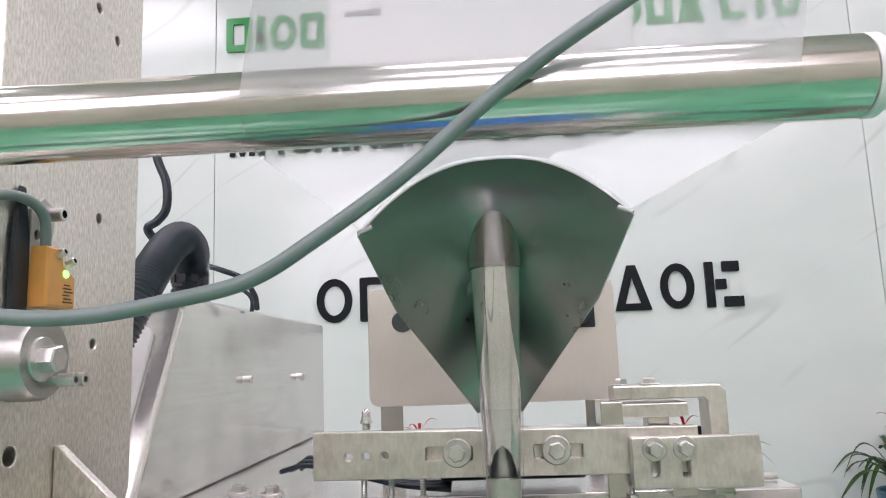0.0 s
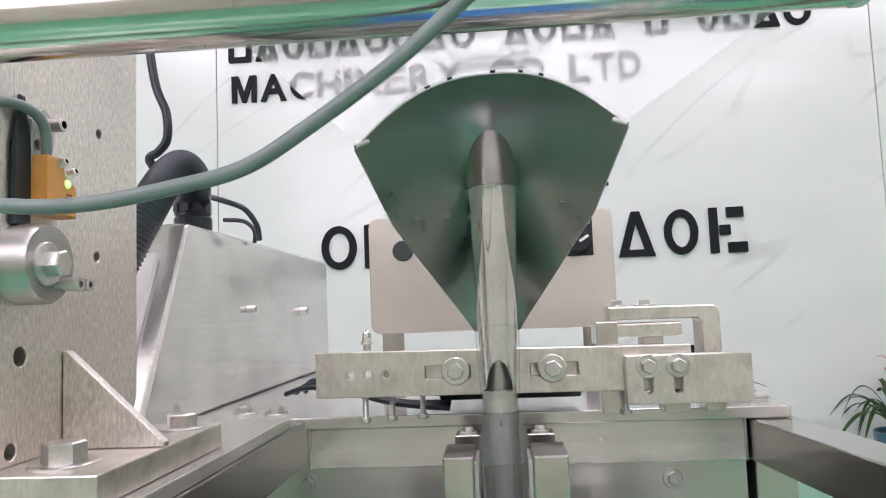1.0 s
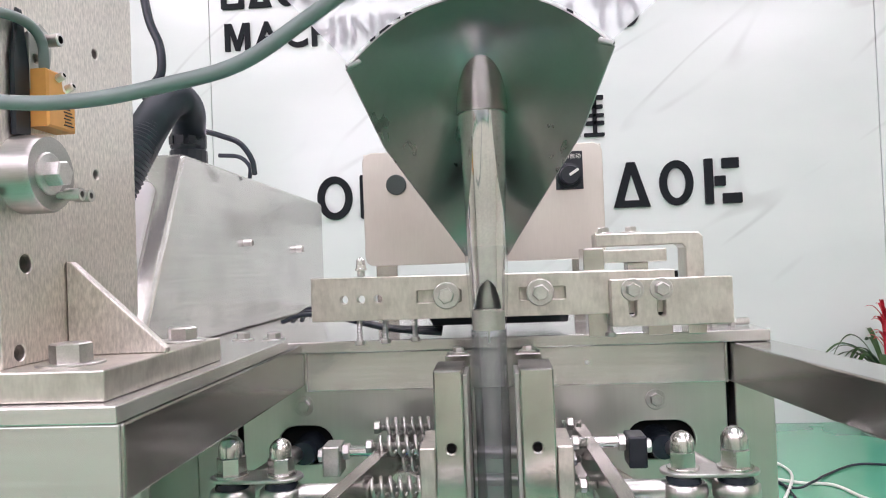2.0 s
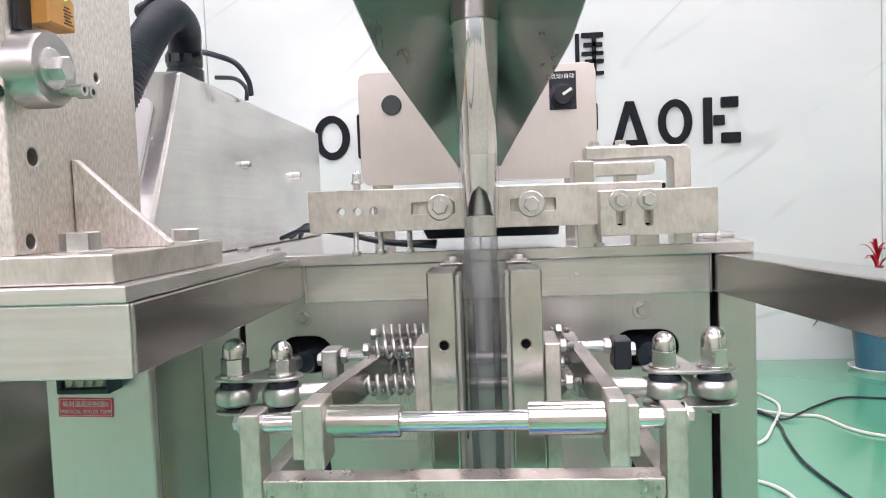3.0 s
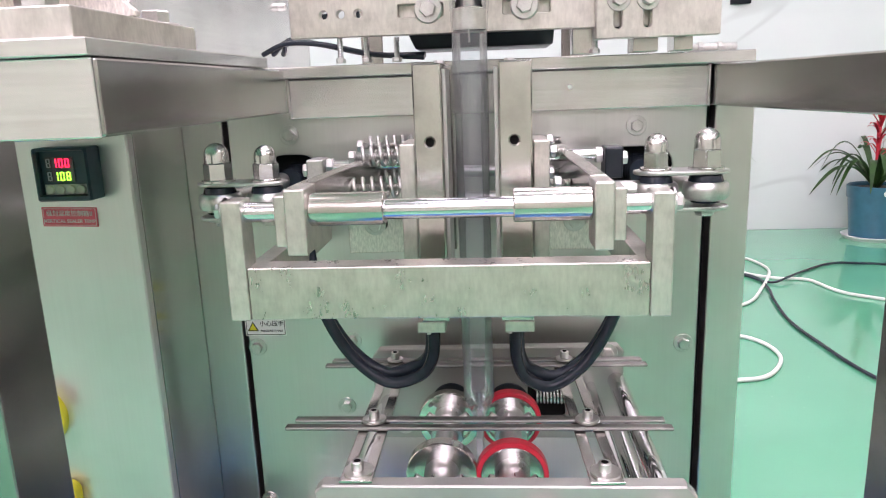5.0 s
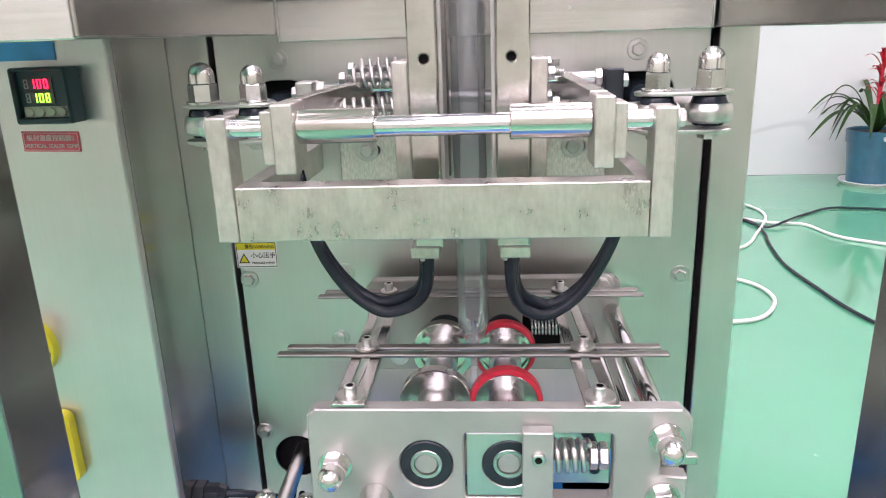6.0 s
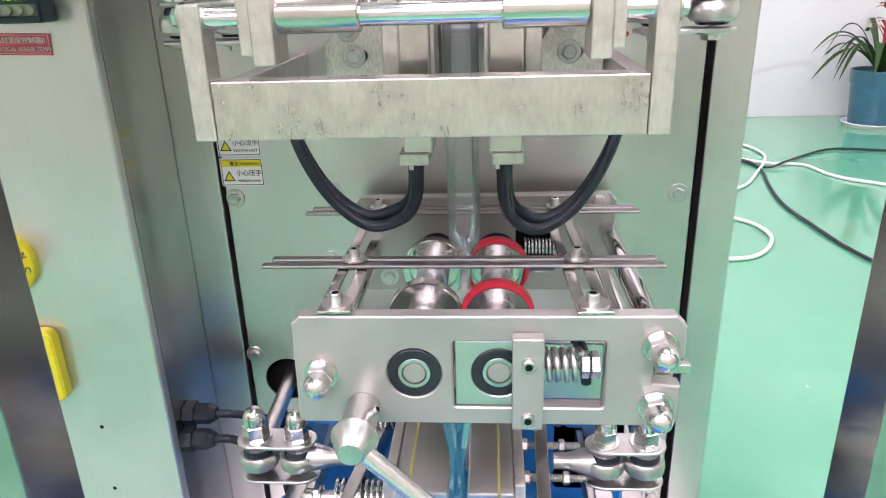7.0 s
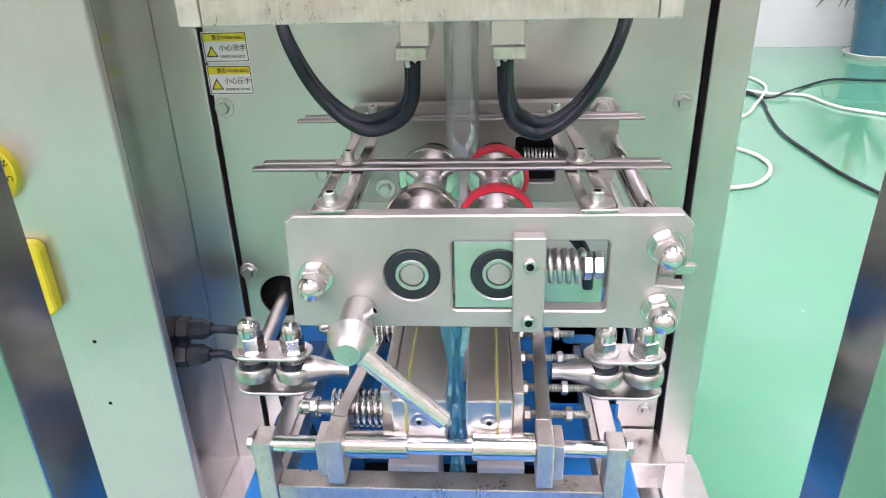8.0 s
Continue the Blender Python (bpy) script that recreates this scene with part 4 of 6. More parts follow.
cb3 = thing("black_cable", (-0.28, 0.8, 0.95), "thin black cable behind the hose", "cable", "black cables")
part("cord", cord([(-0.31, 0.84, 0.975), (-0.285, 0.84, 0.972), (-0.272, 0.84, 0.96), (-0.272, 0.84, 0.945)], 0.0026), BLACK, cb3)

# ---- switch panel behind the former ----
sp = thing("switch_panel", (0.01, 0.81, 0.7625), "matt steel switch panel with rounded corners", "switch panel")
part("face", at_y(slab(rounded(-0.1235, 0.1455, 0.832, 0.9605, 0.011), [], 0.003, 0.0008), 0.79), PANEL, sp)
BACK = 0.835
for x0, x1 in ((-0.1225, -0.1205), (0.1425, 0.1445)):
    part("side_sheet", box(x0, x1, 0.7932, BACK - 0.0022, 0.836, 0.957, 0.0004), PANEL, sp)
part("back_sheet", box(-0.1225, 0.1445, BACK - 0.002, BACK, 0.836, 0.957, 0.0004), PANEL, sp)
part("top_sheet", box(-0.1225, 0.1445, 0.7932, BACK, 0.9572, 0.9592, 0.0004), PANEL, sp)
# Black sheet across the box; its inner shade is given as colour.
part("inner_shade", box(-0.1202, 0.1422, 0.7934, BACK - 0.0024, 0.87, 0.872, 0), PAINTED_SHADE, sp, "black sheet painted as shade inside the panel box")
part("circuit_board", box(0.055, 0.095, 0.81, 0.85, 0.8625, 0.8695, 0.0005), BOARD, sp, "small green circuit board")
for x in (-0.1, 0.12):
    part("foot", box(x - 0.012, x + 0.012, 0.7935, 0.7965, 0.7627, 0.845, 0.0006), BARE, sp)
# Disc on the face that stands for an open hole, its shade painted.
part("hole_disc", lathe([(0, 0), (0.0105, 0), (0.0115, 0.001), (0.0115, 0.004), (0, 0.004)], (-0.0853, 0.7865, 0.923), (0, 1, 0), 30), HOLE_GREEN, sp, "dark disc painted as a shaded round hole")
kn = part("knob", lathe([(0, 0), (0.0095, 0), (0.0105, 0.001), (0.011, 0.012), (0.0145, 0.013), (0.015, 0.017), (0, 0.017)], (0.108, 0.774, 0.924), (0, 1, 0), 32), BLACK_PLASTIC, sp, "black rotary selector knob")
part("pointer", box(-0.0015, 0.0015, -0.0012, 0, -0.001, 0.0105, 0.0003), LABEL_WHITE, kn, m=Matrix.Translation((0.108, 0.774, 0.924)) @ Matrix.Rotation(radians(58), 4, "Y"))
pl = part("name_plate", box(0.0935, 0.1235, 0.7885, 0.79, 0.909, 0.9515, 0.0004), BLACK_PLASTIC, sp)
part("caption", words("点动/自动", 0.0062, Matrix.Translation((0.1085, 0.7882, 0.9455))), LABEL_WHITE, pl)

# ---- cross bar with fixings above the top plate ----
fb = thing("cross_bar", (0.02, 0.625, 0.7625), "milled flat steel cross bar with bolts and slots", "bar")
slot = [rounded(-0.047, -0.008, 0.7985, 0.8095, 0.0015), rounded(0.043, 0.083, 0.798, 0.809, 0.0015)]
hl = [disc(-0.112, 0.8035, 0.0036, 16), disc(-0.097, 0.8035, 0.0036, 16), disc(-0.0816, 0.8035, 0.0036, 16)]
part("bar", at_y(slab([(-0.142, 0.7845), (0.1765, 0.7838), (0.1765, 0.8205), (-0.142, 0.8235)], hl + slot, 0.01, 0.0006), 0.62), MILLED, fb)
part("backing", box(-0.055, 0.09, 0.6302, 0.636, 0.787, 0.82, 0.0005), MILLED, fb)
for x in (-0.0207, 0.0611):
    part("washer", lathe([(0, 0), (0.0115, 0), (0.012, 0.0004), (0.012, 0.002), (0, 0.002)], (x, 0.618, 0.8045), (0, 1, 0), 32), BOLT, fb)
    bolt(fb, (x, 0.618, 0.8045), af=0.0125, h=0.006, turn=0.25)
for x, y in ((-0.1, 0.625), (-0.078, 0.632), (-0.052, 0.64), (0.122, 0.63)):
    part("stud", thread((x, y, 0.763), (x, y, 0.7842), 0.0026), BOLT, fb)
    part("nut", hex_nut(0.008, 0.004), BOLT, fb, m=aim((x, y, 0.7628), (0, 0, 1)))
part("stud", rod((-0.1, 0.64, 0.8235), (-0.1, 0.64, 0.835), 0.0035), BOLT, fb)
part("cap", acorn(0.008), CHROME, fb, m=aim((-0.1, 0.64, 0.829), (0, 0, 1)))
for x0, x1, y0, y1 in ((0.103, 0.124, 0.632, 0.652), (0.155, 0.176, 0.632, 0.66), (0.19, 0.206, 0.634, 0.66)):
    part("support", box(x0, x1, y0, y1, 0.7627, 0.79, 0.0008), BARE, fb)

ap = thing("slotted_plate", (0.17, 0.608, 0.774), "small slotted steel plate held by two bolts", "plate")
sl2 = [rounded(0.1348, 0.1412, 0.7815, 0.8065, 0.0031), rounded(0.1588, 0.1652, 0.7815, 0.8065, 0.0031)]
part("plate", at_y(slab(rounded(0.12, 0.2212, 0.7735, 0.8135, 0.0015), sl2, 0.0105, 0.0008), 0.6085), MILLED, ap)
# Thin black sheet that colours the slots with shade from behind.
part("slot_shade", box(0.1265, 0.182, 0.6305, 0.633, 0.782, 0.819, 0.0003), PAINTED_SHADE, ap)
for x in (0.138, 0.162):
    bolt(ap, (x, 0.6085, 0.8045), af=0.0105, h=0.0065, turn=0.5)

hk = thing("hook_bracket", (0.15, 0.64, 0.8), "worn steel hook bracket above the cross bar", "bracket")
part("hook", at_y(slab([(0.112, 0.842), (0.186, 0.842), (0.189, 0.839), (0.189, 0.79), (0.2045, 0.79), (0.2045, 0.848), (0.2005, 0.8525), (0.112, 0.8535)], [], 0.028, 0.001), 0.63), MILLED, hk)
part("plate", box(0.101, 0.172, 0.626, 0.665, 0.8275, 0.839, 0.001), MILLED, hk)
part("block", box(0.1, 0.118, 0.625, 0.66, 0.8212, 0.8412, 0.001), BARE, hk)
part("post", box(0.14, 0.158, 0.636, 0.656, 0.79, 0.8275, 0.0008), BARE, hk)
for x in (0.121, 0.145):
    bolt(hk, (x, 0.642, 0.8533), (0, 0, 1), 0.0095, 0.0045, 0.3)

bm = bmesh.new()
lo = [(-0.038, 0.665), (0.089, 0.665), (0.089, 0.74), (-0.038, 0.74)]
hi = [(-0.05, 0.6365), (0.09, 0.6365), (0.09, 0.755), (-0.05, 0.755)]
va = [bm.verts.new((x, y, 0.774)) for x, y in lo]
vb = [bm.verts.new((x, y, 0.806)) for x, y in hi]
bm.faces.new(va[::-1])
bm.faces.new(vb)
for i in range(4):
    bm.faces.new((va[i], va[(i + 1) % 4], vb[(i + 1) % 4], vb[i]))
bmesh.ops.bevel(bm, geom=bm.edges[:], offset=0.002, segments=2, profile=0.5, affect="EDGES")
part("drive_block", finish(bm), BLACK_PLASTIC, fb, "black block behind the bar")
tb = thing("black_cable", (-0.15, 0.7, 0.7625), "black cables lying under the cross bar", "cable", "black cables")
for k, off in enumerate((0.0, 0.008, 0.016)):
    part("cord", cord([(-0.2 + off, 0.72 + off, 0.778), (-0.17, 0.70 + off, 0.786 + off * 0.3), (-0.13, 0.68 + off, 0.783), (-0.08, 0.67 + off, 0.772), (-0.03, 0.665 + off, 0.767 + off * 0.2)], 0.0026), BLACK, tb)
for x, y in ((-0.2, 0.69), (-0.235, 0.7)):
    pg = thing("plate_bolt", (x, y, 0.7625), "small hexagon bolt in the top plate", "bolt", "top plate bolts")
    part("head", hex_head(0.012, 0.006), BOLT, pg, m=aim((x, y, 0.7625), (0, 0, 1)))
pn = thing("pin_row", (0.24, 0.69, 0.7625), "row of small steel pins lying on the top plate", "pin")
part("pin", rod((0.205, 0.69, 0.767), (0.262, 0.695, 0.767), 0.0035), BOLT, pn)
part("nut", hex_nut(0.009, 0.005), BOLT, pn, m=aim((0.225, 0.692, 0.767), (1, 0.08, 0)))
part("nut", hex_nut(0.009, 0.005), BOLT, pn, m=aim((0.243, 0.693, 0.767), (1, 0.08, 0)))

# ---- forming set: tapered tube, collar, film ----
TX, TY = 0.0165, 0.55
ft = thing("forming_tube", (TX, TY, 0.782), "polished tapered steel forming tube with a pointed cut-out", "tube")
bm = bmesh.new()
NS, NZ = 96, 170
grid = []
for k in range(NZ + 1):
    ring = []
    for i in range(NS):
        a = 2 * math.pi * i / NS
        z = 0.784 + (0.985 - 0.03 * (1 - math.cos(a)) - 0.784) * k / NZ
        s = (z - 0.784) / 0.171
        r = 0.0118 + (0.0189 - 0.0118) * min(1.0, s) ** 0.8
        ring.append(bm.verts.new((TX + 0.0012 * min(1, s) + r * math.sin(a), TY - r * math.cos(a), z)))
    grid.append(ring)
for k in range(NZ):
    for i in range(NS):
        a = abs((i + 0.5) if i < NS / 2 else (i + 0.5 - NS)) * 2 * math.pi / NS
        z = 0.784 + (0.985 - 0.784) * (k + 0.5) / NZ
        if 0.7965 < z < 0.819 and a < 0.95 * math.sqrt(max(0.0, (0.819 - z) / 0.0225)):
            continue
        j = (i + 1) % NS
        bm.faces.new((grid[k][i], grid[k][j], grid[k + 1][j], grid[k + 1][i]))
part("tube", finish(bm, 60), CHROME, ft)
bm = bmesh.new()
rows_ = []
for k in range(25):
    ring = []
    for i in range(NS):
        a = 2 * math.pi * i / NS
        z = 0.9487 + (1.003 - 0.9487) * k / 24
        ring.append(bm.verts.new((TX + 0.0012 + 0.0203 * math.sin(a), TY - 0.0203 * math.cos(a), z)))
    rows_.append(ring)
for a, b in zip(rows_, rows_[1:]):
    for i in range(NS):
        bm.faces.new((a[i], a[(i + 1) % NS], b[(i + 1) % NS], b[i]))
bmesh.ops.solidify(bm, geom=bm.faces[:], thickness=0.0007)
part("sleeve", finish(bm, 50), ROLLER, ft)
part("seam", pipe((TX + 0.0012, TY, 0.9478), (TX + 0.0012, TY, 0.9486), 0.0197, 0.001), TURNED, ft)
part("core", rod((TX, TY + 0.003, 0.785), (TX, TY + 0.003, 0.98), 0.0085), TURNED, ft)
part("ring", pipe((TX, TY, 0.7805), (TX, TY, 0.796), 0.0127, 0.0007), BOLT, ft, "bright steel end ring")
part("needle", rod((TX, TY - 0.011, 0.771), (TX, TY - 0.011, 0.782), 0.0009), BOLT, ft)

fc = thing("forming_collar", (TX, 0.5, 0.84), "dull grey sheet steel forming collar round the tube", "forming collar")


def collar_point(u, v):
    """u from edge to edge (-1..1), v from the top rim (0) to the tube (1)."""
    a = abs(u)
    top = Vector((0.018 + 0.0862 * u, 0.473 - 0.024 * a ** 1.5, 1.013 - 0.0495 * a ** 2.2 + 0.0024 * u))
    low = Vector((TX + 0.0185 * u, 0.597, 0.839))
    flare = 0.0085 * u * a * min(v / 0.36, (1 - v) / 0.64)
    back = 0.043 * math.sin(math.pi * v ** 0.45) * (1 - u * u)
    return top.lerp(low, v) + Vector((flare, back, 0))


bm = bmesh.new()
NU, NV = 64, 40
g = [[bm.verts.new(collar_point(-1 + 2 * i / NU, j / NV)) for j in range(NV + 1)] for i in range(NU + 1)]
for i in range(NU):
    for j in range(NV):
        bm.faces.new((g[i][j], g[i + 1][j], g[i + 1][j + 1], g[i][j + 1]))
bmesh.ops.recalc_face_normals(bm, faces=bm.faces[:])
bmesh.ops.solidify(bm, geom=bm.faces[:], thickness=0.0011)
part("sheet", finish(bm, 45), COLLAR, fc)
for s in (-1, 1):
    c = collar_point(s, 0.0)
    part("rolled_lip", pipe(c + Vector((-s * 0.001, 0.0, 0.001)), c + Vector((-s * 0.009, 0.004, 0.0055)), 0.002, 0.0005, 18), COLLAR, fc)
part("support_arm", beam((TX, TY + 0.03, 0.86), (TX, 0.64, 0.815), 0.014, 0.006), BARE, fc)

# roller and the film running over it
rl_ = thing("film_roller", (-0.05, 0.29, 0.97), "polished steel guide roller with white end cap", "roller")
part("barrel", rod((-0.42, 0.2905, 0.9885), (0.162, 0.2905, 0.9862), 0.0163, 0.001, 56), ROLLER, rl_)
part("end_cap", lathe([(0, 0), (0.0158, 0), (0.0165, 0.001), (0.0165, 0.004), (0.015, 0.006), (0.005, 0.0065), (0, 0.0065)], (0.1621, 0.2905, 0.9862), (1, 0, 0), 40), WHITE_PLASTIC, rl_)
part("axle", rod((0.166, 0.2905, 0.9862), (0.30, 0.2905, 0.9857), 0.005), BOLT, rl_)
fw = thing("film_web", (0.026, 0.3, 0.97), "clear plastic film running over the roller to the collar", "film")
prof = [(0.2725, 1.16), (0.2735, 1.06)] + [(0.2905 - 0.0168 * math.cos(radians(t)), 0.987 - 0.0168 * math.sin(radians(t))) for t in range(0, 100, 10)]
rows_ = []
for y, z in prof:
    k = 0.0 if z < 0.99 else (z - 0.99)
    rows_.append([Vector((-0.08 + 0.14 * k + (0.213 + 0.06 * k) * i / 24, y, z)) for i in range(25)])
for kk in range(1, 9):
    t = kk / 8
    rows_.append([(Vector((-0.08 + 0.213 * i / 24, 0.2935, 0.9702)).lerp(collar_point(-0.98 + 1.96 * i / 24, 0.0) + Vector((0, -0.001, 0.0015)), t) + Vector((0, 0, 0.0006 * math.sin(math.pi * t) * math.sin(i * 0.9)))) for i in range(25)])
for nm, span_, mat in (("upper_web", slice(0, 3), FILM_THIN), ("wrap", slice(2, 12), FILM_WRAP), ("lower_web", slice(11, None), FILM_THIN)):
    bm = bmesh.new()
    vv = [[bm.verts.new(c) for c in r] for r in rows_[span_]]
    for a, b in zip(vv, vv[1:]):
        for i in range(24):
            bm.faces.new((a[i], a[i + 1], b[i + 1], b[i]))
    part(nm, finish(bm, 70), mat, fw)

sb = thing("white_cover", (0.015, 0.39, 1.04), "white plastic cover behind the film", "cover")
part("shell", at_y(slab(rounded(-0.0695, 0.0975, 1.042, 1.25, 0.006), [], 0.02, 0.002), 0.38), WHITE_PLASTIC, sb)
part("print", bars([(-0.0593 + i * 0.0026, -0.0593 + i * 0.0026 + 0.0018, 1.0725, 1.0755) for i in range(8)], 0.3797), GREY_INK, sb)
for x in (0.0016, 0.0272):
    part("dimple", lathe([(0, 0), (0.0016, 0), (0.001, 0.0006), (0, 0.0006)], (x, 0.38, 1.065), (0, -1, 0), 12), GREY_INK, sb)

fm = thing("film_tube", (TX, TY, 0.25), "clear film tube drawn down from the forming tube", "film")
bm = bmesh.new()
rings = []
for k in range(61):
    z = 0.455 + (0.845 - 0.455) * k / 60
    if z > 0.78:
        s = (z - 0.784) / 0.171
        rx = ry = 0.0139 + (0.0189 - 0.0118) * max(0.0, s) ** 0.8
    else:
        f = max(0.0, min(1.0, (0.478 - z) / 0.018))
        g = min(1.0, (0.78 - z) / 0.1)
        rx, ry = (0.0137 - 0.0006 * g) * (1 - f * 0.8), 0.0137 - 0.0006 * g + 0.006 * f
    wob = 0.0003 * math.sin(z * 60)
    rings.append([bm.verts.new((TX + (rx + wob * math.sin(3 * a)) * math.sin(a), TY - (ry + wob * math.cos(2 * a + z * 40)) * math.cos(a), z)) for a in [2 * math.pi * i / 40 for i in range(40)]])
for a, b in zip(rings[:51], rings[1:51]):
    for i in range(40):
        bm.faces.new((a[i], a[(i + 1) % 40], b[(i + 1) % 40], b[i]))
cling = bmesh.new()
upper_rings = [[cling.verts.new(v.co) for v in r] for r in rings[50:]]
for a, b in zip(upper_rings, upper_rings[1:]):
    for i in range(40):
        cling.faces.new((a[i], a[(i + 1) % 40], b[(i + 1) % 40], b[i]))
bmesh.ops.delete(bm, geom=[v for v in bm.verts if not v.link_faces], context="VERTS")
part("film", finish(bm, 70), FILM, fm)
part("clinging_film", finish(cling, 70), FILM_WRAP, fm)
part("flat_film", at_y(slab([(TX - 0.002, 0.27), (TX + 0.003, 0.27), (TX + 0.003, 0.456), (TX - 0.002, 0.456)], [], 0.06, 0.0002), 0.52), FILM_MILKY, fm)

# grey cable hanging across
gc = thing("grey_cable", (-0.05, 0.27, 0.9), "grey-green sheathed cable hanging in front of the machine", "cable")
part("cord", cord([(0.135, 0.27, 1.052), (0.0708, 0.27, 1.0148), (0.0247, 0.27, 0.9845), (-0.0146, 0.27, 0.9525), (-0.0489, 0.27, 0.9292), (-0.0744, 0.27, 0.9148), (-0.1035, 0.27, 0.9085), (-0.1365, 0.27, 0.9042), (-0.171, 0.271, 0.9055), (-0.23, 0.274, 0.915)], 0.0031, 16, 14), GREY_CABLE, gc)


# ---- sealing units: two jaws carried by swinging arms on a shaft ----
def link_pair(parent, xo, xi, y, ztop, zlow, back):
    """Two plates with two rod ends between them and cap nuts on top."""
    s = 1 if xi > xo else -1
    for z in (ztop, zlow):
        r = 0.0175
        out = [(xo - s * r * math.cos(radians(a)), r * 0.85 * math.sin(radians(a))) for a in range(-90, 91, 15)] + [(xi + s * r * math.cos(radians(a)), r * 0.85 * math.sin(radians(a))) for a in range(90, -91, -15)]
        part("link_plate", slab(out, [], 0.003), ZINC, parent, m=Matrix.Translation((0, y, z)) @ Matrix.Rotation(-math.pi / 2, 4, "X"))
    zc = (ztop + zlow) / 2
    for x in (xo, xi):
        part("rod_end", lathe([(0, -0.0082), (0.0148, -0.0082), (0.0172, -0.006), (0.0178, -0.001), (0.0172, 0.004), (0.0155, 0.0062), (0, 0.0062)], (x, y, zc - 0.0015), (0, 0, 1), 32), ZINC, parent)
        # Black ring that paints the shaded gap between plate and rod end.
        part("gap_ring", lathe([(0.011, -0.0105), (0.0125, -0.0085), (0.0135, 0.0064), (0.012, 0.0112)], (x, y, zc - 0.0015), (0, 0, 1), 24), BLACK, parent, "black ring painted as the shaded gap")
        nut(parent, (x, y, ztop + 0.0001), (0, 0, 1), 0.02 if x == xo else 0.018, 1.4)
        part("bolt_head", hex_head(0.0125, 0.004), BOLT, parent, m=aim((x, y, zlow - 0.0032), (0, 0, -1)))
    part("push_rod", rod((xo, y, zc - 0.0015), back, 0.008), BOLT, parent)
    return zc


def sealer(name, label, dz, yb, xs, links, arms_back, jaw):
    """Frame, shaft, sleeves, arms and links of one sealing unit; dz lowers it."""
    t = thing(name, (0, 0.55, 0.58 + dz), label, "sealing unit")
    (ul0, ul1, ur0, ur1), (sl0, sl1, sr0, sr1), (bl0, bl1, br0, br1) = xs
    zs = 0.6617 + dz
    Y = 0.4445
    for x0, x1 in ((ul0, ul1), (ur0, ur1)):
        u = part("upright", box(x0, x1, Y - 0.0105, Y + 0.0115, 0.5885 + dz, 0.6705 + dz, 0.0012), MILLED, t)
        part("side_bar", box(x0, x1, Y + 0.0118, PY - 0.0004, 0.592 + dz, 0.618 + dz, 0.0008), MILLED, t)
    part("front_bar", box(ul1 + 0.0004, ur0 - 0.0004, Y - 0.0095, Y + 0.0105, 0.589 + dz, 0.6252 + dz, 0.0008), WORN, t, "milled flat bar with worn mottled face")
    part("shaft", rod((ul0 - 0.001, Y, zs), (ur1 + 0.001, Y, zs), 0.0068, 0.0006, 36), CHROME, t)
    for x0, x1 in ((sl0, sl1), (sr0, sr1)):
        part("sleeve", rod((x0, Y, zs + 0.001), (x1, Y, zs + 0.001), 0.0112, 0.0008, 40), ROLLER, t)
    bolt(t, (ul0, Y, zs + 0.001), (-1, 0, 0), 0.010, 0.005, 0.3)
    bolt(t, (ur1, Y, zs + 0.001), (1, 0, 0), 0.010, 0.005, 0.3)
    for x0, x1, s in ((bl0, bl1, 1), (br0, br1, -1)):
        part("arm_block", box(x0 + (0.008 if s > 0 else 0), x1 - (0.008 if s < 0 else 0), Y - 0.0155, Y + 0.016, 0.6345 + dz, 0.6785 + dz, 0.0012), MILLED, t)
        part("arm_side", box(x0 if s > 0 else x1 - 0.0078, x0 + 0.0078 if s > 0 else x1, Y - 0.012, Y + 0.014, 0.640 + dz, 0.674 + dz, 0.001), MILLED, t)
        xa = (x0 + 0.008 + x1) / 2 if s > 0 else (x0 + x1 - 0.008) / 2
        part("arm", beam((xa, Y + 0.014, 0.667 + dz), (arms_back if s < 0 else -arms_back + 0.03, 0.645, 0.672 + dz), 0.0115, 0.024, 0.0008), BARE, t)
    lx, ly, lz0, lz1, hz = links
    link_pair(t, -lx[0], -lx[1], ly, lz0, lz1, (-0.168 if dz == 0 else -0.19, 0.72, hz))
    link_pair(t, lx[2], lx[3], ly, lz0, lz1, (0.172 if dz == 0 else 0.19, 0.72, hz))
    zc = (lz0 + lz1) / 2 - 0.0015
    for p0, p1 in (((-lx[1], ly, zc), (-0.085, ly, zc)), ((lx[3], ly, zc), (0.092, ly, zc))):
        n = (Vector(p1) - Vector(p0)).length
        part("tie_rod", lathe([(0, 0), (0.008, 0), (0.008, n - 0.001), (0.0072, n), (0, n)] if dz == 0 else [(0, 0), (0.0125, 0), (0.012, 0.016), (0.0085, 0.028), (0.0072, 0.034), (0.0072, n), (0, n)], p0, Vector(p1) - Vector(p0), 28, 50), ZINC, t)
    return t, Y, zs


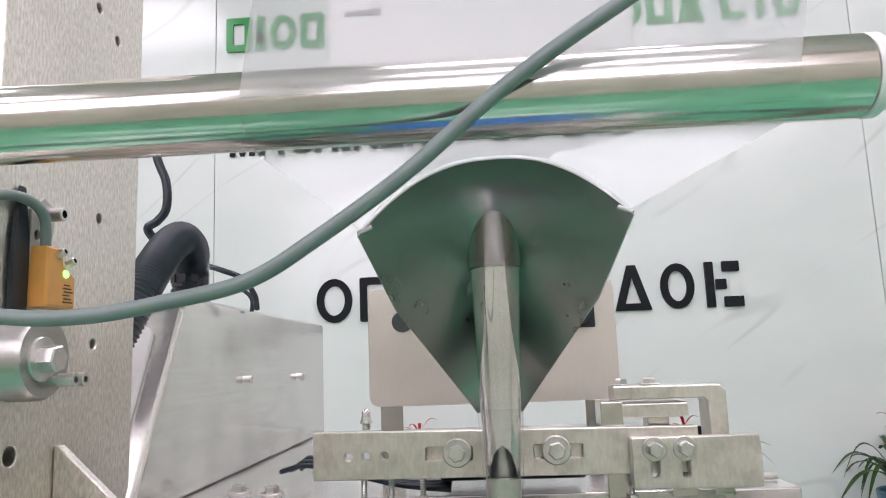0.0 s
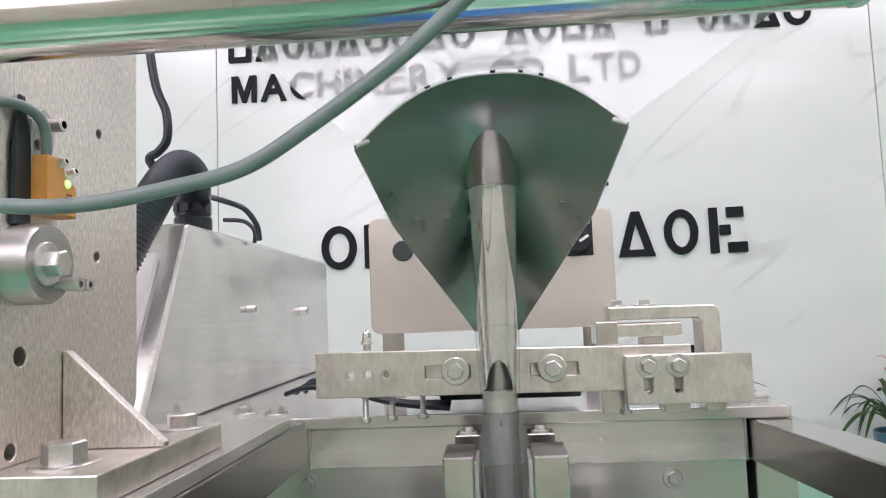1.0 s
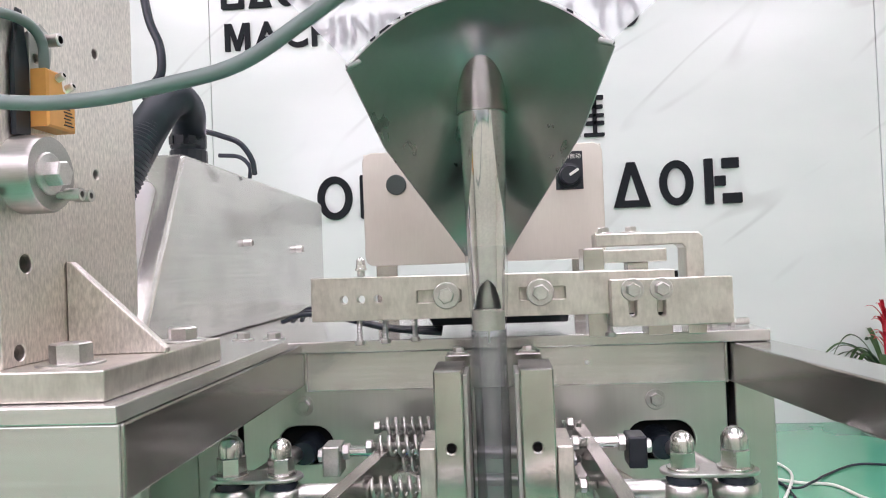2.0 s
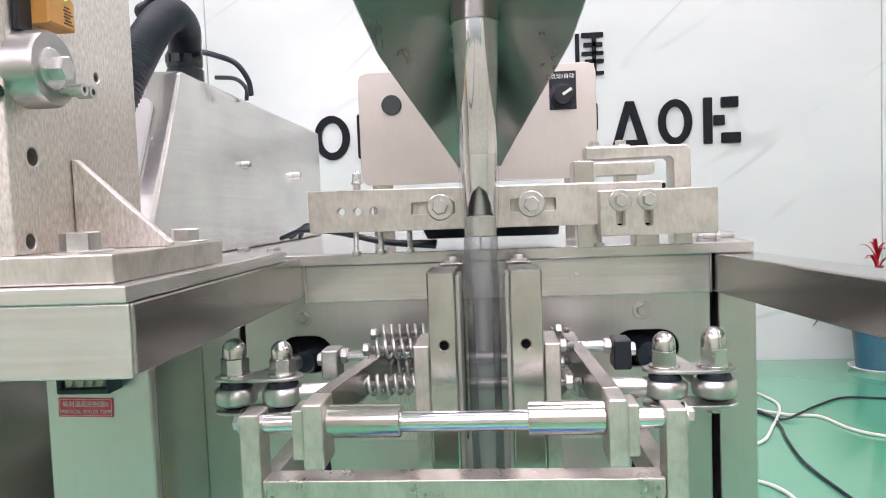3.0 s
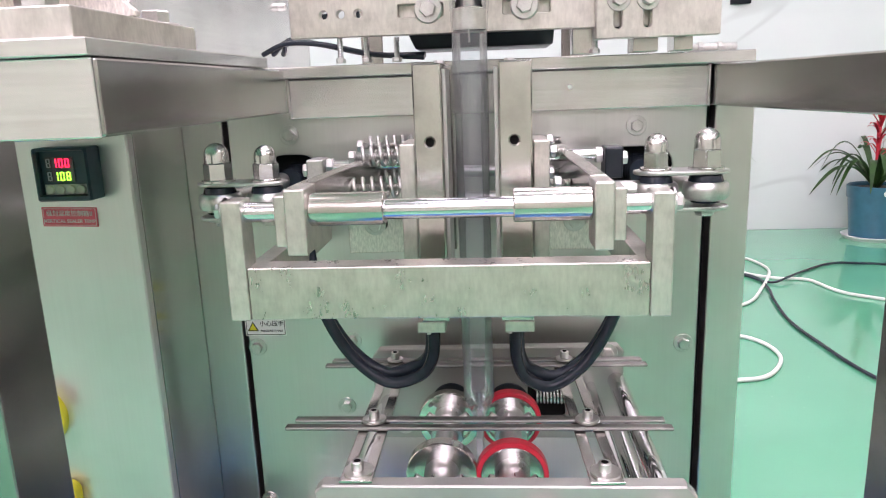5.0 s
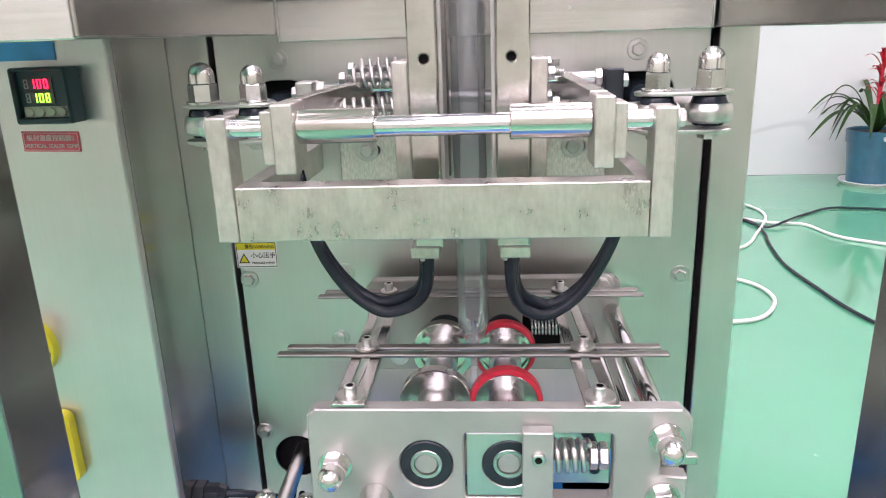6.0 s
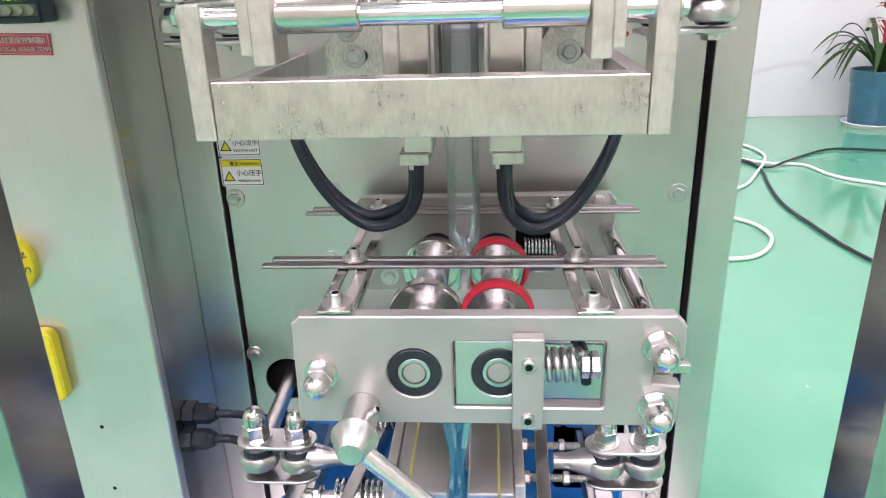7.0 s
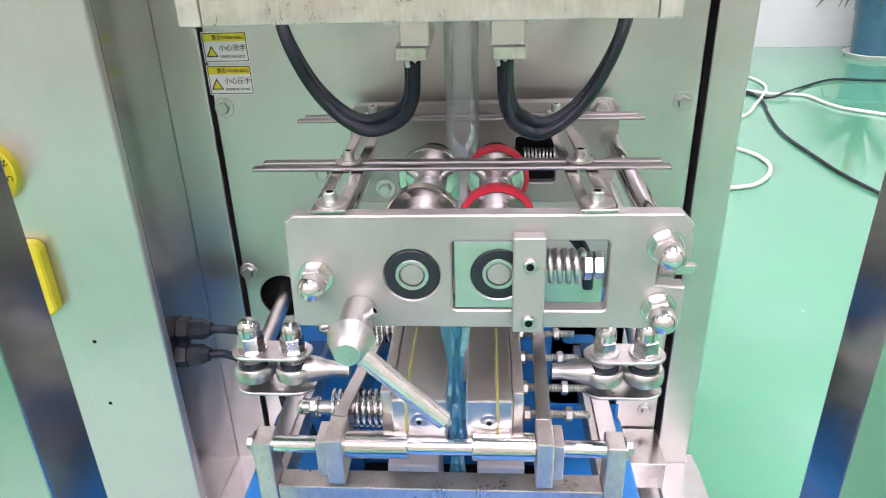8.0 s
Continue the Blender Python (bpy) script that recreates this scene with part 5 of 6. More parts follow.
vs, Y, zs = sealer("vertical_sealer", "steel vertical sealing unit with two heated jaws", 0.0, 0.645,
                   ((-0.147, -0.1332, 0.1332, 0.1468), (-0.0886, -0.0386, 0.0455, 0.096), (-0.1105, -0.0886, 0.0963, 0.1165)),
                   ((0.1935, 0.153, 0.199, 0.160), 0.5535, 0.6695, 0.6415, 0.655), 0.092, None)
for x0, x1, fx0, fx1 in ((-0.0245, -0.0035, -0.0375, -0.0255), (0.0375, 0.0615, 0.0625, 0.0745)):
    jw = part("jaw", at_y(slab([(x0, 0.562), (x1, 0.562), (x1, 0.756), (x0, 0.756)], [disc((x0 + x1) / 2 + (0.001 if x0 < 0 else -0.001), 0.7, 0.0034, 16)], 0.05, 0.0012), 0.5055), BARE, vs, "tall heated jaw bar")
    # Black sheet within the jaw, painted as the shade down its bore.
    part("hole_shade", box(x0 + 0.004, x1 - 0.004, 0.512, 0.514, 0.69, 0.71, 0), PAINTED_SHADE, jw)
    part("face_strip", box(x1 + 0.0003 if x0 < 0 else x0 - 0.0033, x1 + 0.0033 if x0 < 0 else x0 - 0.0003, 0.51, 0.552, 0.575, 0.752, 0.0004), MATT, jw)
    part("flank", box(fx0, fx1, 0.515, 0.57, 0.575, 0.6985, 0.001), MILLED, vs)
    part("foot_block", box(x0 - 0.004 if x0 < 0 else x0 + 0.002, x1 - 0.003 if x0 < 0 else x1 + 0.001, 0.507, 0.548, 0.5525, 0.5617, 0.001), MILLED, jw)
for s, xa, xb in ((-1, -0.085, -0.038), (1, 0.092, 0.075)):
    for k, (yy, zz) in enumerate(((0.535, 0.664), (0.58, 0.684), (0.605, 0.664), (0.62, 0.69))):
        part("stud", thread((xa - s * 0.0, yy, zz), (xb, yy, zz), 0.0032), BOLT, vs)
        if s < 0:
            part("spring", spring((xa + 0.006, yy, zz), (xb - 0.001, yy, zz), 0.0074, 0.0016, 5.5), BOLT, vs)
        part("nut", hex_nut(0.010, 0.0055), BOLT, vs, m=aim((xa - 0.004 if s < 0 else xb + 0.0045, yy, zz), (1, 0, 0)))
for x0, x1 in ((-0.098, -0.045), (0.078, 0.13)):
    bp = part("back_bracket", at_y(slab([(x0, 0.596), (x1, 0.596), (x1, 0.648), (x1 - 0.012, 0.656), (x0 + 0.02, 0.656), (x0, 0.63)], [rounded((x0 + x1) / 2 - 0.009, (x0 + x1) / 2 + 0.009, 0.618, 0.626, 0.0035)], 0.006), 0.6), UPRIGHT, vs)
    bolt(bp, ((x0 + x1) / 2 - 0.002, 0.6, 0.622), af=0.0105, h=0.005, turn=0.2)
    bolt(bp, ((x0 + x1) / 2 - 0.006, 0.6, 0.643), af=0.0105, h=0.005, turn=0.6)
    part("spacer", box(x0 + 0.01, x1 - 0.01, 0.6062, PY - 0.0004, 0.6, 0.64, 0.0008), BARE, vs)
for x in (-0.168, 0.172):
    part("boot", lathe([(0, 0), (0.011, 0), (0.014, 0.012), (0.0125, 0.02), (0.015, 0.032), (0, 0.032)], (x, 0.668, 0.655), (0, 1, 0), 28), BLACK, vs, "black rubber boot")
for x0, x1 in ((-0.0215, -0.0005), (0.0365, 0.0585)):
    rg = part("rear_guide", box(x0, x1, 0.59, 0.612, 0.60, 0.756, 0.001), BARE, vs)
    bolt(rg, ((x0 + x1) / 2, 0.6, 0.756), (0, 0, 1), 0.008, 0.0035, 0.2)
for x0, x1, z, s in ((0.078, 0.126, 0.6785, 1), (-0.114, -0.04, 0.675, -1)):
    part("cross_rod", rod((x0, 0.6, z), (x1, 0.6, z), 0.0048), CHROME, vs)
    xe = x1 if s > 0 else x0
    ck = part("clevis", box(min(xe, xe + s * 0.015), max(xe, xe + s * 0.015), 0.588, 0.613, z - 0.019, z + 0.007, 0.0015), BLACK_PLASTIC if s > 0 else ZINC, vs, "dark clevis block" if s > 0 else "bright clevis block")
    part("nut", hex_nut(0.0125, 0.006), BOLT, ck, m=aim((xe - s * 0.007 if s > 0 else xe + 0.001, 0.6, z), (1, 0, 0)))
    part("nut", hex_nut(0.0105, 0.005), BOLT, ck, m=aim((xe + s * 0.015 if s > 0 else xe - 0.0205, 0.6, z - 0.003), (1, 0, 0)))
tag = part("wire_mark", cord([(0.134, 0.6, 0.646), (0.140, 0.595, 0.64), (0.147, 0.598, 0.634)], 0.0022), RED, vs)

for s, pts in ((-1, ((-0.135, 0.6, 0.6), (-0.1216, 0.575, 0.556), (-0.098, 0.57, 0.512), (-0.0655, 0.565, 0.487), (-0.036, 0.56, 0.494), (-0.022, 0.548, 0.515), (-0.018, 0.535, 0.548))),
               (1, ((0.148, 0.6, 0.6), (0.137, 0.575, 0.553), (0.112, 0.57, 0.505), (0.082, 0.565, 0.483), (0.06, 0.56, 0.49), (0.05, 0.548, 0.512), (0.0475, 0.535, 0.548)))):
    hc = thing("heater_cable", (pts[3][0], 0.565, pts[3][2]), "pair of black heater cables looping under the jaw", "cable", "heater cables")
    for k in range(2):
        d = Vector((0.004 * s * k, 0.009 * k, 0.006 * k))
        part("cord", cord([Vector(p) + d * (1.0 if 0 < i < 5 else 0.6) for i, p in enumerate(pts)], 0.0052, 14, 12), BLACK, hc)
    part("white_core", cord([Vector(pts[-1]) + Vector((-0.004, -0.006, -0.004)), Vector(pts[-1]) + Vector((-0.004, -0.006, 0.004)), Vector(pts[-1]) + Vector((0.002, -0.004, 0.0))], 0.0018), WHITE_CABLE, hc)

for z in (0.6635, 0.6395):
    part("guide_rod", rod((-0.04, 0.63, z), (0.078, 0.63, z), 0.0055), BOLT, vs)

# ---- pulling wheels between two plates ----
pw = thing("pull_wheel_unit", (0.03, 0.53, 0.39), "steel pull wheel unit with bearing plates and rubber wheels", "wheel unit")
outer = [(-0.097, 0.3935), (-0.0935, 0.39), (0.161, 0.39), (0.1645, 0.3935), (0.1645, 0.422), (0.146, 0.4235), (0.146, 0.442), (0.1655, 0.4425), (0.1655, 0.466), (0.158, 0.474), (-0.09, 0.473), (-0.0955, 0.4675)]
win = rounded(0.0125, 0.1145, 0.4037, 0.4553, 0.003)
fp = part("front_plate", at_y(slab(outer, [win, disc(-0.014, 0.4302, 0.0186, 36)], 0.0125, 0.0012), 0.42), MATT, pw, "thick matt steel bearing plate")
outer_b = [(-0.092, 0.39), (0.156, 0.39), (0.156, 0.482), (0.15, 0.488), (-0.085, 0.486), (-0.092, 0.478)]
part("back_plate", at_y(slab(outer_b, [rounded(0.062, 0.1, 0.41, 0.455, 0.003)], 0.012, 0.001), 0.645), MATT, pw)
part("spacer", box(-0.05, 0.12, 0.6575, PY - 0.0005, 0.42, 0.47, 0.001), BARE, pw)
# Black sheet closing the rear window, shade put in as colour.
part("well_shade", box(0.06, 0.102, 0.6572, 0.66, 0.408, 0.457, 0), PAINTED_SHADE, pw)


def bearing(parent, x, z, y):
    part("bearing", lathe([(0.0112, 0), (0.0118, -0.0006), (0.0175, -0.0006), (0.0183, 0), (0.0183, 0.009), (0.0112, 0.009)], (x, y, z), (0, 1, 0), 44), BLACK_PLASTIC, parent)
    part("inner_ring", lathe([(0.0082, 0.0012), (0.0086, -0.0008), (0.0108, -0.0008), (0.0112, -0.0003), (0.0112, 0.009), (0.0082, 0.009)], (x, y, z), (0, 1, 0), 40), ZINC, parent, "bright inner bearing ring")
    part("shaft_end", lathe([(0, 0.0), (0.0072, 0.0), (0.0079, 0.0007), (0.0079, 0.009), (0, 0.009)], (x, y, z), (0, 1, 0), 40, 12), MATT, parent)


bearing(fp, -0.014, 0.4302, 0.4205)
part("slide_block", at_y(slab([(0.014, 0.4047), (0.0715, 0.4047), (0.0715, 0.4545), (0.014, 0.4545)], [disc(0.0435, 0.4302, 0.0186, 36)], 0.011, 0.0006), 0.4215), SATIN, pw)
bearing(fp, 0.0435, 0.4302, 0.4222)
cl = part("clamp_plate", at_y(slab(rounded(0.0523, 0.0728, 0.3935, 0.4625, 0.0012), [], 0.0105, 0.0008), 0.4088), MATT, pw)
for z in (0.444, 0.4025):
    part("cap_screw", socket_screw(0.0088, 0.0022, 1.1), BOLT, cl, m=aim((0.0627, 0.4088, z), (0, -1, 0)))
part("spring", spring((0.074, 0.4275, 0.434), (0.0985, 0.4275, 0.434), 0.0102, 0.002, 4.3), BOLT, fp)
part("stud", thread((0.072, 0.4275, 0.434), (0.112, 0.4275, 0.434), 0.0035), BOLT, fp)
for x in (0.0985, 0.1055):
    part("nut", hex_nut(0.0165, 0.0058), NUT, fp, m=aim((x, 0.4275, 0.434), (1, 0, 0)))
part("rear_guard", box(0.068, 0.13, 0.52, 0.523, 0.346, 0.398, 0.0006), BARE, pw)
part("lead", cord([(0.066, 0.45, 0.453), (0.085, 0.45, 0.450), (0.097, 0.452, 0.441), (0.105, 0.455, 0.425), (0.108, 0.46, 0.4)], 0.0042), BLACK, pw)
part("stud", thread((0.1465, 0.4265, 0.4325), (0.158, 0.4265, 0.4325), 0.0052), BOLT, pw)
part("tab", box(0.1525, 0.1715, 0.4245, 0.4305, 0.429, 0.4355, 0.0006), BARE, pw)
for x, z, tw in ((-0.078, 0.4295, 0.1), (0.1485, 0.4525, 0.4), (0.1485, 0.4065, 0.2)):
    nut(pw, (x, 0.42, z), (0, -1, 0), 0.0175, 1.1, tw)
part("tie_bar", rod((0.1485, 0.4325, 0.4525), (0.1485, 0.645, 0.4525), 0.0085), CHROME, pw)
part("tie_bar", rod((0.1485, 0.4325, 0.4065), (0.1485, 0.645, 0.4065), 0.0085), CHROME, pw)
part("tie_bar", rod((-0.078, 0.4325, 0.4295), (-0.078, 0.645, 0.4295), 0.0085), CHROME, pw)
part("tie_bar", rod((0.124, 0.4325, 0.447), (0.124, 0.645, 0.447), 0.0045), CHROME, pw)
for x, rub in ((-0.014, False), (0.0435, True)):
    part("shaft", rod((x, 0.4335, 0.4302), (x, 0.645, 0.4302), 0.0105), ALU, pw)
    for y in (0.505, 0.6):
        rr = 0.0292
        ro = rr - 0.0035 if rub else rr
        wh = part("wheel", lathe([(0.0106, 0.004), (0.0222, 0.004), (0.0226, 0.0), (ro - 0.0008, 0.0), (ro, 0.0008), (ro, 0.0105), (0.0106, 0.0105), (0.0106, 0.004)], (x, y, 0.4302), (0, 1, 0), 56, 20), ROLLER, pw)
        part("hub", lathe([(0.0106, -0.06 if y < 0.55 else -0.03), (0.0138, -0.06 if y < 0.55 else -0.03), (0.0145, -0.0592 if y < 0.55 else -0.0292), (0.0145, 0.0041), (0.0106, 0.0041), (0.0106, -0.06 if y < 0.55 else -0.03)], (x, y, 0.4302), (0, 1, 0), 44, 20), ALU, wh)
        if rub:
            part("tyre", lathe([(rr - 0.0036, 0.0), (rr - 0.0005, 0.0003), (rr + 0.0003, 0.0015), (rr + 0.0003, 0.0098), (rr - 0.0005, 0.0108), (rr - 0.0036, 0.011)], (x, y, 0.4302), (0, 1, 0), 56), RED, wh, "red rubber tyre")
        for a in (36, 144):
            d = Vector((math.cos(radians(a)), 0, math.sin(radians(a))))
            part("set_screw", socket_screw(0.0066, 0.0085, 1.0), BOLT, wh, m=aim(Vector((x, y - (0.024 if y < 0.55 else 0.012), 0.4302)) + d * 0.0135, d))
for xf, xb in ((-0.066, -0.0665), (0.106, 0.0965)):
    out = [(-0.0115, 0.0), (0.0115, 0.0), (0.0115, 0.232), (-0.0115, 0.232)]
    hole = [rounded(-0.0035, 0.0035, 0.018, 0.075, 0.003), rounded(-0.0035, 0.0035, 0.1, 0.2, 0.003)]
    part("strap", slab(out, hole, 0.0022, 0.0004), BARE, pw,
         m=Matrix.Translation((xf, 0.4205, 0.4745)) @ Matrix.Rotation(math.atan2(xf - xb, 0.232), 4, "Z") @ Matrix.Rotation(-math.pi / 2, 4, "X") @ Matrix.Translation((0, -0.0022, 0)))
    screw(pw, (xf - 0.0005, 0.433, 0.4768), (0, 0, 1), 0.0088, 0.0068)
    part("washer", lathe([(0, 0), (0.0105, 0), (0.0105, 0.0016), (0, 0.0016)], (xf, 0.433, 0.4767), (0, 0, 1), 28), BOLT, pw)
    screw(pw, (xf + (xb - xf) * 0.35, 0.503, 0.4815), (0, 0, 1), 0.0082, 0.0068)
    part("washer", lathe([(0, 0), (0.0095, 0), (0.0095, 0.0016), (0, 0.0016)], (xf + (xb - xf) * 0.35, 0.503, 0.4808), (0, 0, 1), 28), BOLT, pw)
    screw(pw, (xb, 0.629, 0.4815), (0, 0, 1), 0.0082, 0.0068)
for y, x0, x1 in ((0.4955, -0.1365, 0.1665), (0.5085, -0.132, 0.163), (0.6225, -0.134, 0.173), (0.635, -0.13, 0.17)):
    part("guide_strip", box(x0, x1, y - 0.0045, y + 0.0035, 0.4772, 0.4802, 0.0012), STRIP, pw, "thin flat guide strip")
bolt(pw, (-0.062, 0.645, 0.405), af=0.0105, h=0.0045)
for x in (-0.12, 0.139):
    bolt(pw, (x, 0.645 if x > 0 else PY, 0.481 if x > 0 else 0.482), af=0.0115, h=0.005)

part("rear_spring", spring((0.0698, 0.6505, 0.4356), (0.1002, 0.6505, 0.4348), 0.0085, 0.0013, 9), CHROME, pw)
for x in (-0.014, 0.0435):
    part("rear_bearing", lathe([(0.0112, 0), (0.0118, -0.0012), (0.0192, -0.0012), (0.02, 0), (0.02, -0.0001), (0.0112, -0.0001)], (x, 0.6448, 0.4302), (0, 1, 0), 40), BLACK_PLASTIC, pw)

# clamping lever on the front plate
lv = thing("clamp_lever", (-0.05, 0.41, 0.38), "steel clamping lever with a cone hub below the plate", "lever")
part("boss", rod((-0.0505, 0.4199, 0.403), (-0.0505, 0.385, 0.403), 0.0118), ZINC, lv)
part("cone", lathe([(0, 0), (0.0148, 0), (0.0158, 0.001), (0.0085, 0.0175), (0.0078, 0.018), (0, 0.018)], (-0.0505, 0.3849, 0.403), (0, -1, 0), 36), ZINC, lv)
part("handle", rod((-0.046, 0.378, 0.3985), (0.0075, 0.381, 0.3415), 0.0064, 0.001), TUBE, lv)
part("tip", rod((0.0075, 0.381, 0.3415), (0.0105, 0.3812, 0.338), 0.003), BOLT, lv)
part("set_screw", socket_screw(0.0062, 0.006, 1.0), BOLT, lv, m=aim((-0.0425, 0.4, 0.411), (0.8, -0.1, 0.6)))

# ---- horizontal sealer below ----
hs2, Y2, zs2 = sealer("horizontal_sealer", "steel cross sealing unit with two wide jaws and springs", -0.399, 0.645,
                      ((-0.1505, -0.1355, 0.1285, 0.1435), (-0.0775, -0.0265, 0.0242, 0.0741), (-0.0988, -0.0768, 0.0742, 0.0954)),
                      ((0.171, 0.134, 0.1705, 0.136), 0.52, 0.302, 0.2655, 0.262), 0.086, None)
for x0, x1, s in ((-0.040, 0.004, 1), (0.019, 0.056, -1)):
    jw = part("jaw", box(x0, x1, 0.452, 0.655, 0.262, 0.302, 0.0015), SATIN, hs2, "wide heated sealing jaw")
    xt = x0 + 0.012 if s > 0 else x1 - 0.012
    part("tape_edge", box(xt - 0.0012, xt + 0.0012, 0.4512, 0.656, 0.2612, 0.3032, 0.0004), TEFLON, jw, "yellow-green non-stick tape edge")
    part("carrier", box(x0 - 0.009 if s > 0 else x1 + 0.0004, x0 - 0.0004 if s > 0 else x1 + 0.009, 0.46, 0.64, 0.255, 0.304, 0.001), MILLED, jw)
    screw(jw, ((x0 + x1) / 2, 0.452, 0.282), (0, -1, 0), 0.0075, 0.001)
for yy, zz in ((0.492, 0.262), (0.585, 0.285)):
    part("spring", spring((-0.096, yy, zz), (-0.05, yy, zz), 0.0152, 0.0018, 9), CHROME, hs2)
    part("stud", rod((-0.125, yy, zz), (-0.049, yy, zz), 0.006), BOLT, hs2)
    nut(hs2, (-0.109, yy, zz), (-1, 0, 0), 0.0145, 0.8)
for k, yy in enumerate((0.475, 0.51, 0.555, 0.595)):
    part("stud", thread((0.062, yy, 0.272), (0.12, yy, 0.272), 0.0036), BOLT, hs2)
    for x in (0.066, 0.1):
        part("nut", hex_nut(0.0105, 0.0055), BOLT, hs2, m=aim((x, yy, 0.272), (1, 0, 0)))
for x0, x1 in ((-0.16, -0.142), (0.135, 0.152)):
    part("side_link", box(x0, x1, 0.47, 0.66, 0.2, 0.222, 0.001), DARK_STEEL, hs2)
part("angle_plate", at_y(slab(rounded(0.105, 0.215, 0.14, 0.26, 0.008), [rounded(0.118, 0.15, 0.222, 0.232, 0.004)], 0.004), 0.655), SATIN, hs2)
fs = thing("cut_film", (0.01, 0.5, 0.2), "pale cyan film end hanging between the jaws", "film")
bm = bmesh.new()
rows_ = []
for k in range(22):
    z = 0.12 + 0.27 * k / 21
    w = 0.013 - 0.008 * abs(math.sin(k * 0.5)) if k > 4 else 0.016
    rows_.append([bm.verts.new((0.0115 + (i / 6 - 0.5) * 2 * w * (0.7 if i % 2 else 1), 0.463 + 0.006 * math.sin(i * 2.1 + k * 0.7), z)) for i in range(7)])
for a, b in zip(rows_, rows_[1:]):
    for i in range(6):
        bm.faces.new((a[i], a[i + 1], b[i + 1], b[i]))
part("film", finish(bm, 20), FILM_BLUE, fs)

# blue and white parts under the lower jaws
tr = thing("blue_tray", (0.0, 0.2, 0.0), "blue plastic tray on the floor before the machine", "tray")
part("bottom", box(-0.17, 0.17, 0.1, 0.42, 0.0, 0.012, 0.003), BLUE, tr)
for x0, x1, y0, y1 in ((-0.17, -0.162, 0.1, 0.42), (0.162, 0.17, 0.1, 0.42), (-0.1615, 0.1615, 0.1, 0.108), (-0.1615, 0.1615, 0.412, 0.42)):
    part("side", box(x0, x1, y0, y1, 0.0125, 0.1, 0.003), BLUE, tr)
ct = thing("blue_guard", (0.0, 0.55, 0.03), "blue plastic discharge guard under the jaws", "guard")
part("back", box(-0.17, 0.185, 0.655, 0.668, 0.031, 0.285, 0.004), BLUE, ct)
for x0, x1 in ((-0.205, -0.11), (0.105, 0.185)):
    part("side", box(x0, x1, 0.47, 0.65, 0.031, 0.13, 0.006, 4), BLUE, ct)
# Bottom plate coloured near-black for the shade under the jaws.
part("floor_plate", box(-0.109, 0.104, 0.47, 0.654, 0.031, 0.05, 0.002), PAINTED_SHADE, ct)
for x0, x1 in ((-0.055, -0.008), (0.027, 0.07)):
    wb = thing("white_block", ((x0 + x1) / 2, 0.53, 0.05), "white plastic guide block below the jaws", "block", "white blocks")
    part("block", box(x0, x1, 0.5, 0.56, 0.0505, 0.19, 0.002), WHITE_PLASTIC, wb)
    part("foot", box(x0 + 0.004, x1 - 0.004, 0.495, 0.4995, 0.0505, 0.08, 0.001), WHITE_PLASTIC, wb)

# ---- floor cables and plants ----
wc = thing("floor_cable", (1.05, 2.5, 0), "white cable lying in loops on the green floor", "cable", "floor cables")
R = 0.006
part("cord", cord([(0.6, 2.2, R), (0.84, 2.279, R), (0.967, 2.47, R), (1.075, 2.7, R), (1.07, 2.86, R), (1.03, 2.93, R), (0.97, 2.9, R), (0.95, 2.76, R), (0.985, 2.66, R), (1.064, 2.594, R), (1.163, 2.566, R), (1.2, 2.43, R), (1.258, 2.355, R), (1.42, 2.25, R), (1.7, 2.2, R)], 0.0056), WHITE_CABLE, wc)
wd = thing("floor_cable", (0.7, 1.8, 0), "white cable loop on the green floor beside the machine", "cable", "floor cables")
part("cord", cord([(0.45, 2.0, R), (0.64, 2.0, R), (0.737, 1.975, R), (0.782, 1.9, R), (0.777, 1.8, R), (0.708, 1.695, R), (0.62, 1.665, R), (0.45, 1.66, R)], 0.0056), WHITE_CABLE, wd)
hb = thing("black_hose", (-0.16, 0.6, 0.03), "black air hoses hanging beside the lower unit", "hose")
for k in range(3):
    part("cord", cord([(-0.192 + k * 0.009, 0.66, 0.235 - k * 0.006), (-0.187 + k * 0.009, 0.625, 0.225), (-0.18 + k * 0.01, 0.6, 0.19), (-0.172 + k * 0.01, 0.6, 0.14), (-0.17 + k * 0.01, 0.61, 0.12)], 0.0036), BLACK, hb)
bc = thing("floor_cable", (1.0, 2.3, 0), "black cable lying on the green floor", "cable", "floor cables")
part("cord", cord([(0.7, 2.75, R), (0.93, 2.68, R), (0.995, 2.6, R), (0.985, 2.45, R), (0.957, 2.336, R), (0.921, 2.11, R), (0.9285, 1.9, R), (0.945, 1.73, R), (1.0, 1.5, R)], 0.0048), BLACK, bc)
bd = thing("floor_cable", (1.2, 2.7, 0), "thin black cable lying across the green floor", "cable", "floor cables")
part("cord", cord([(0.96, 2.66, R), (1.022, 2.54, R), (1.1, 2.57, R + 0.012), (1.19, 2.68, R), (1.35, 2.8, R), (1.475, 2.79, R), (1.75, 2.72, R)], 0.0045), BLACK, bd)


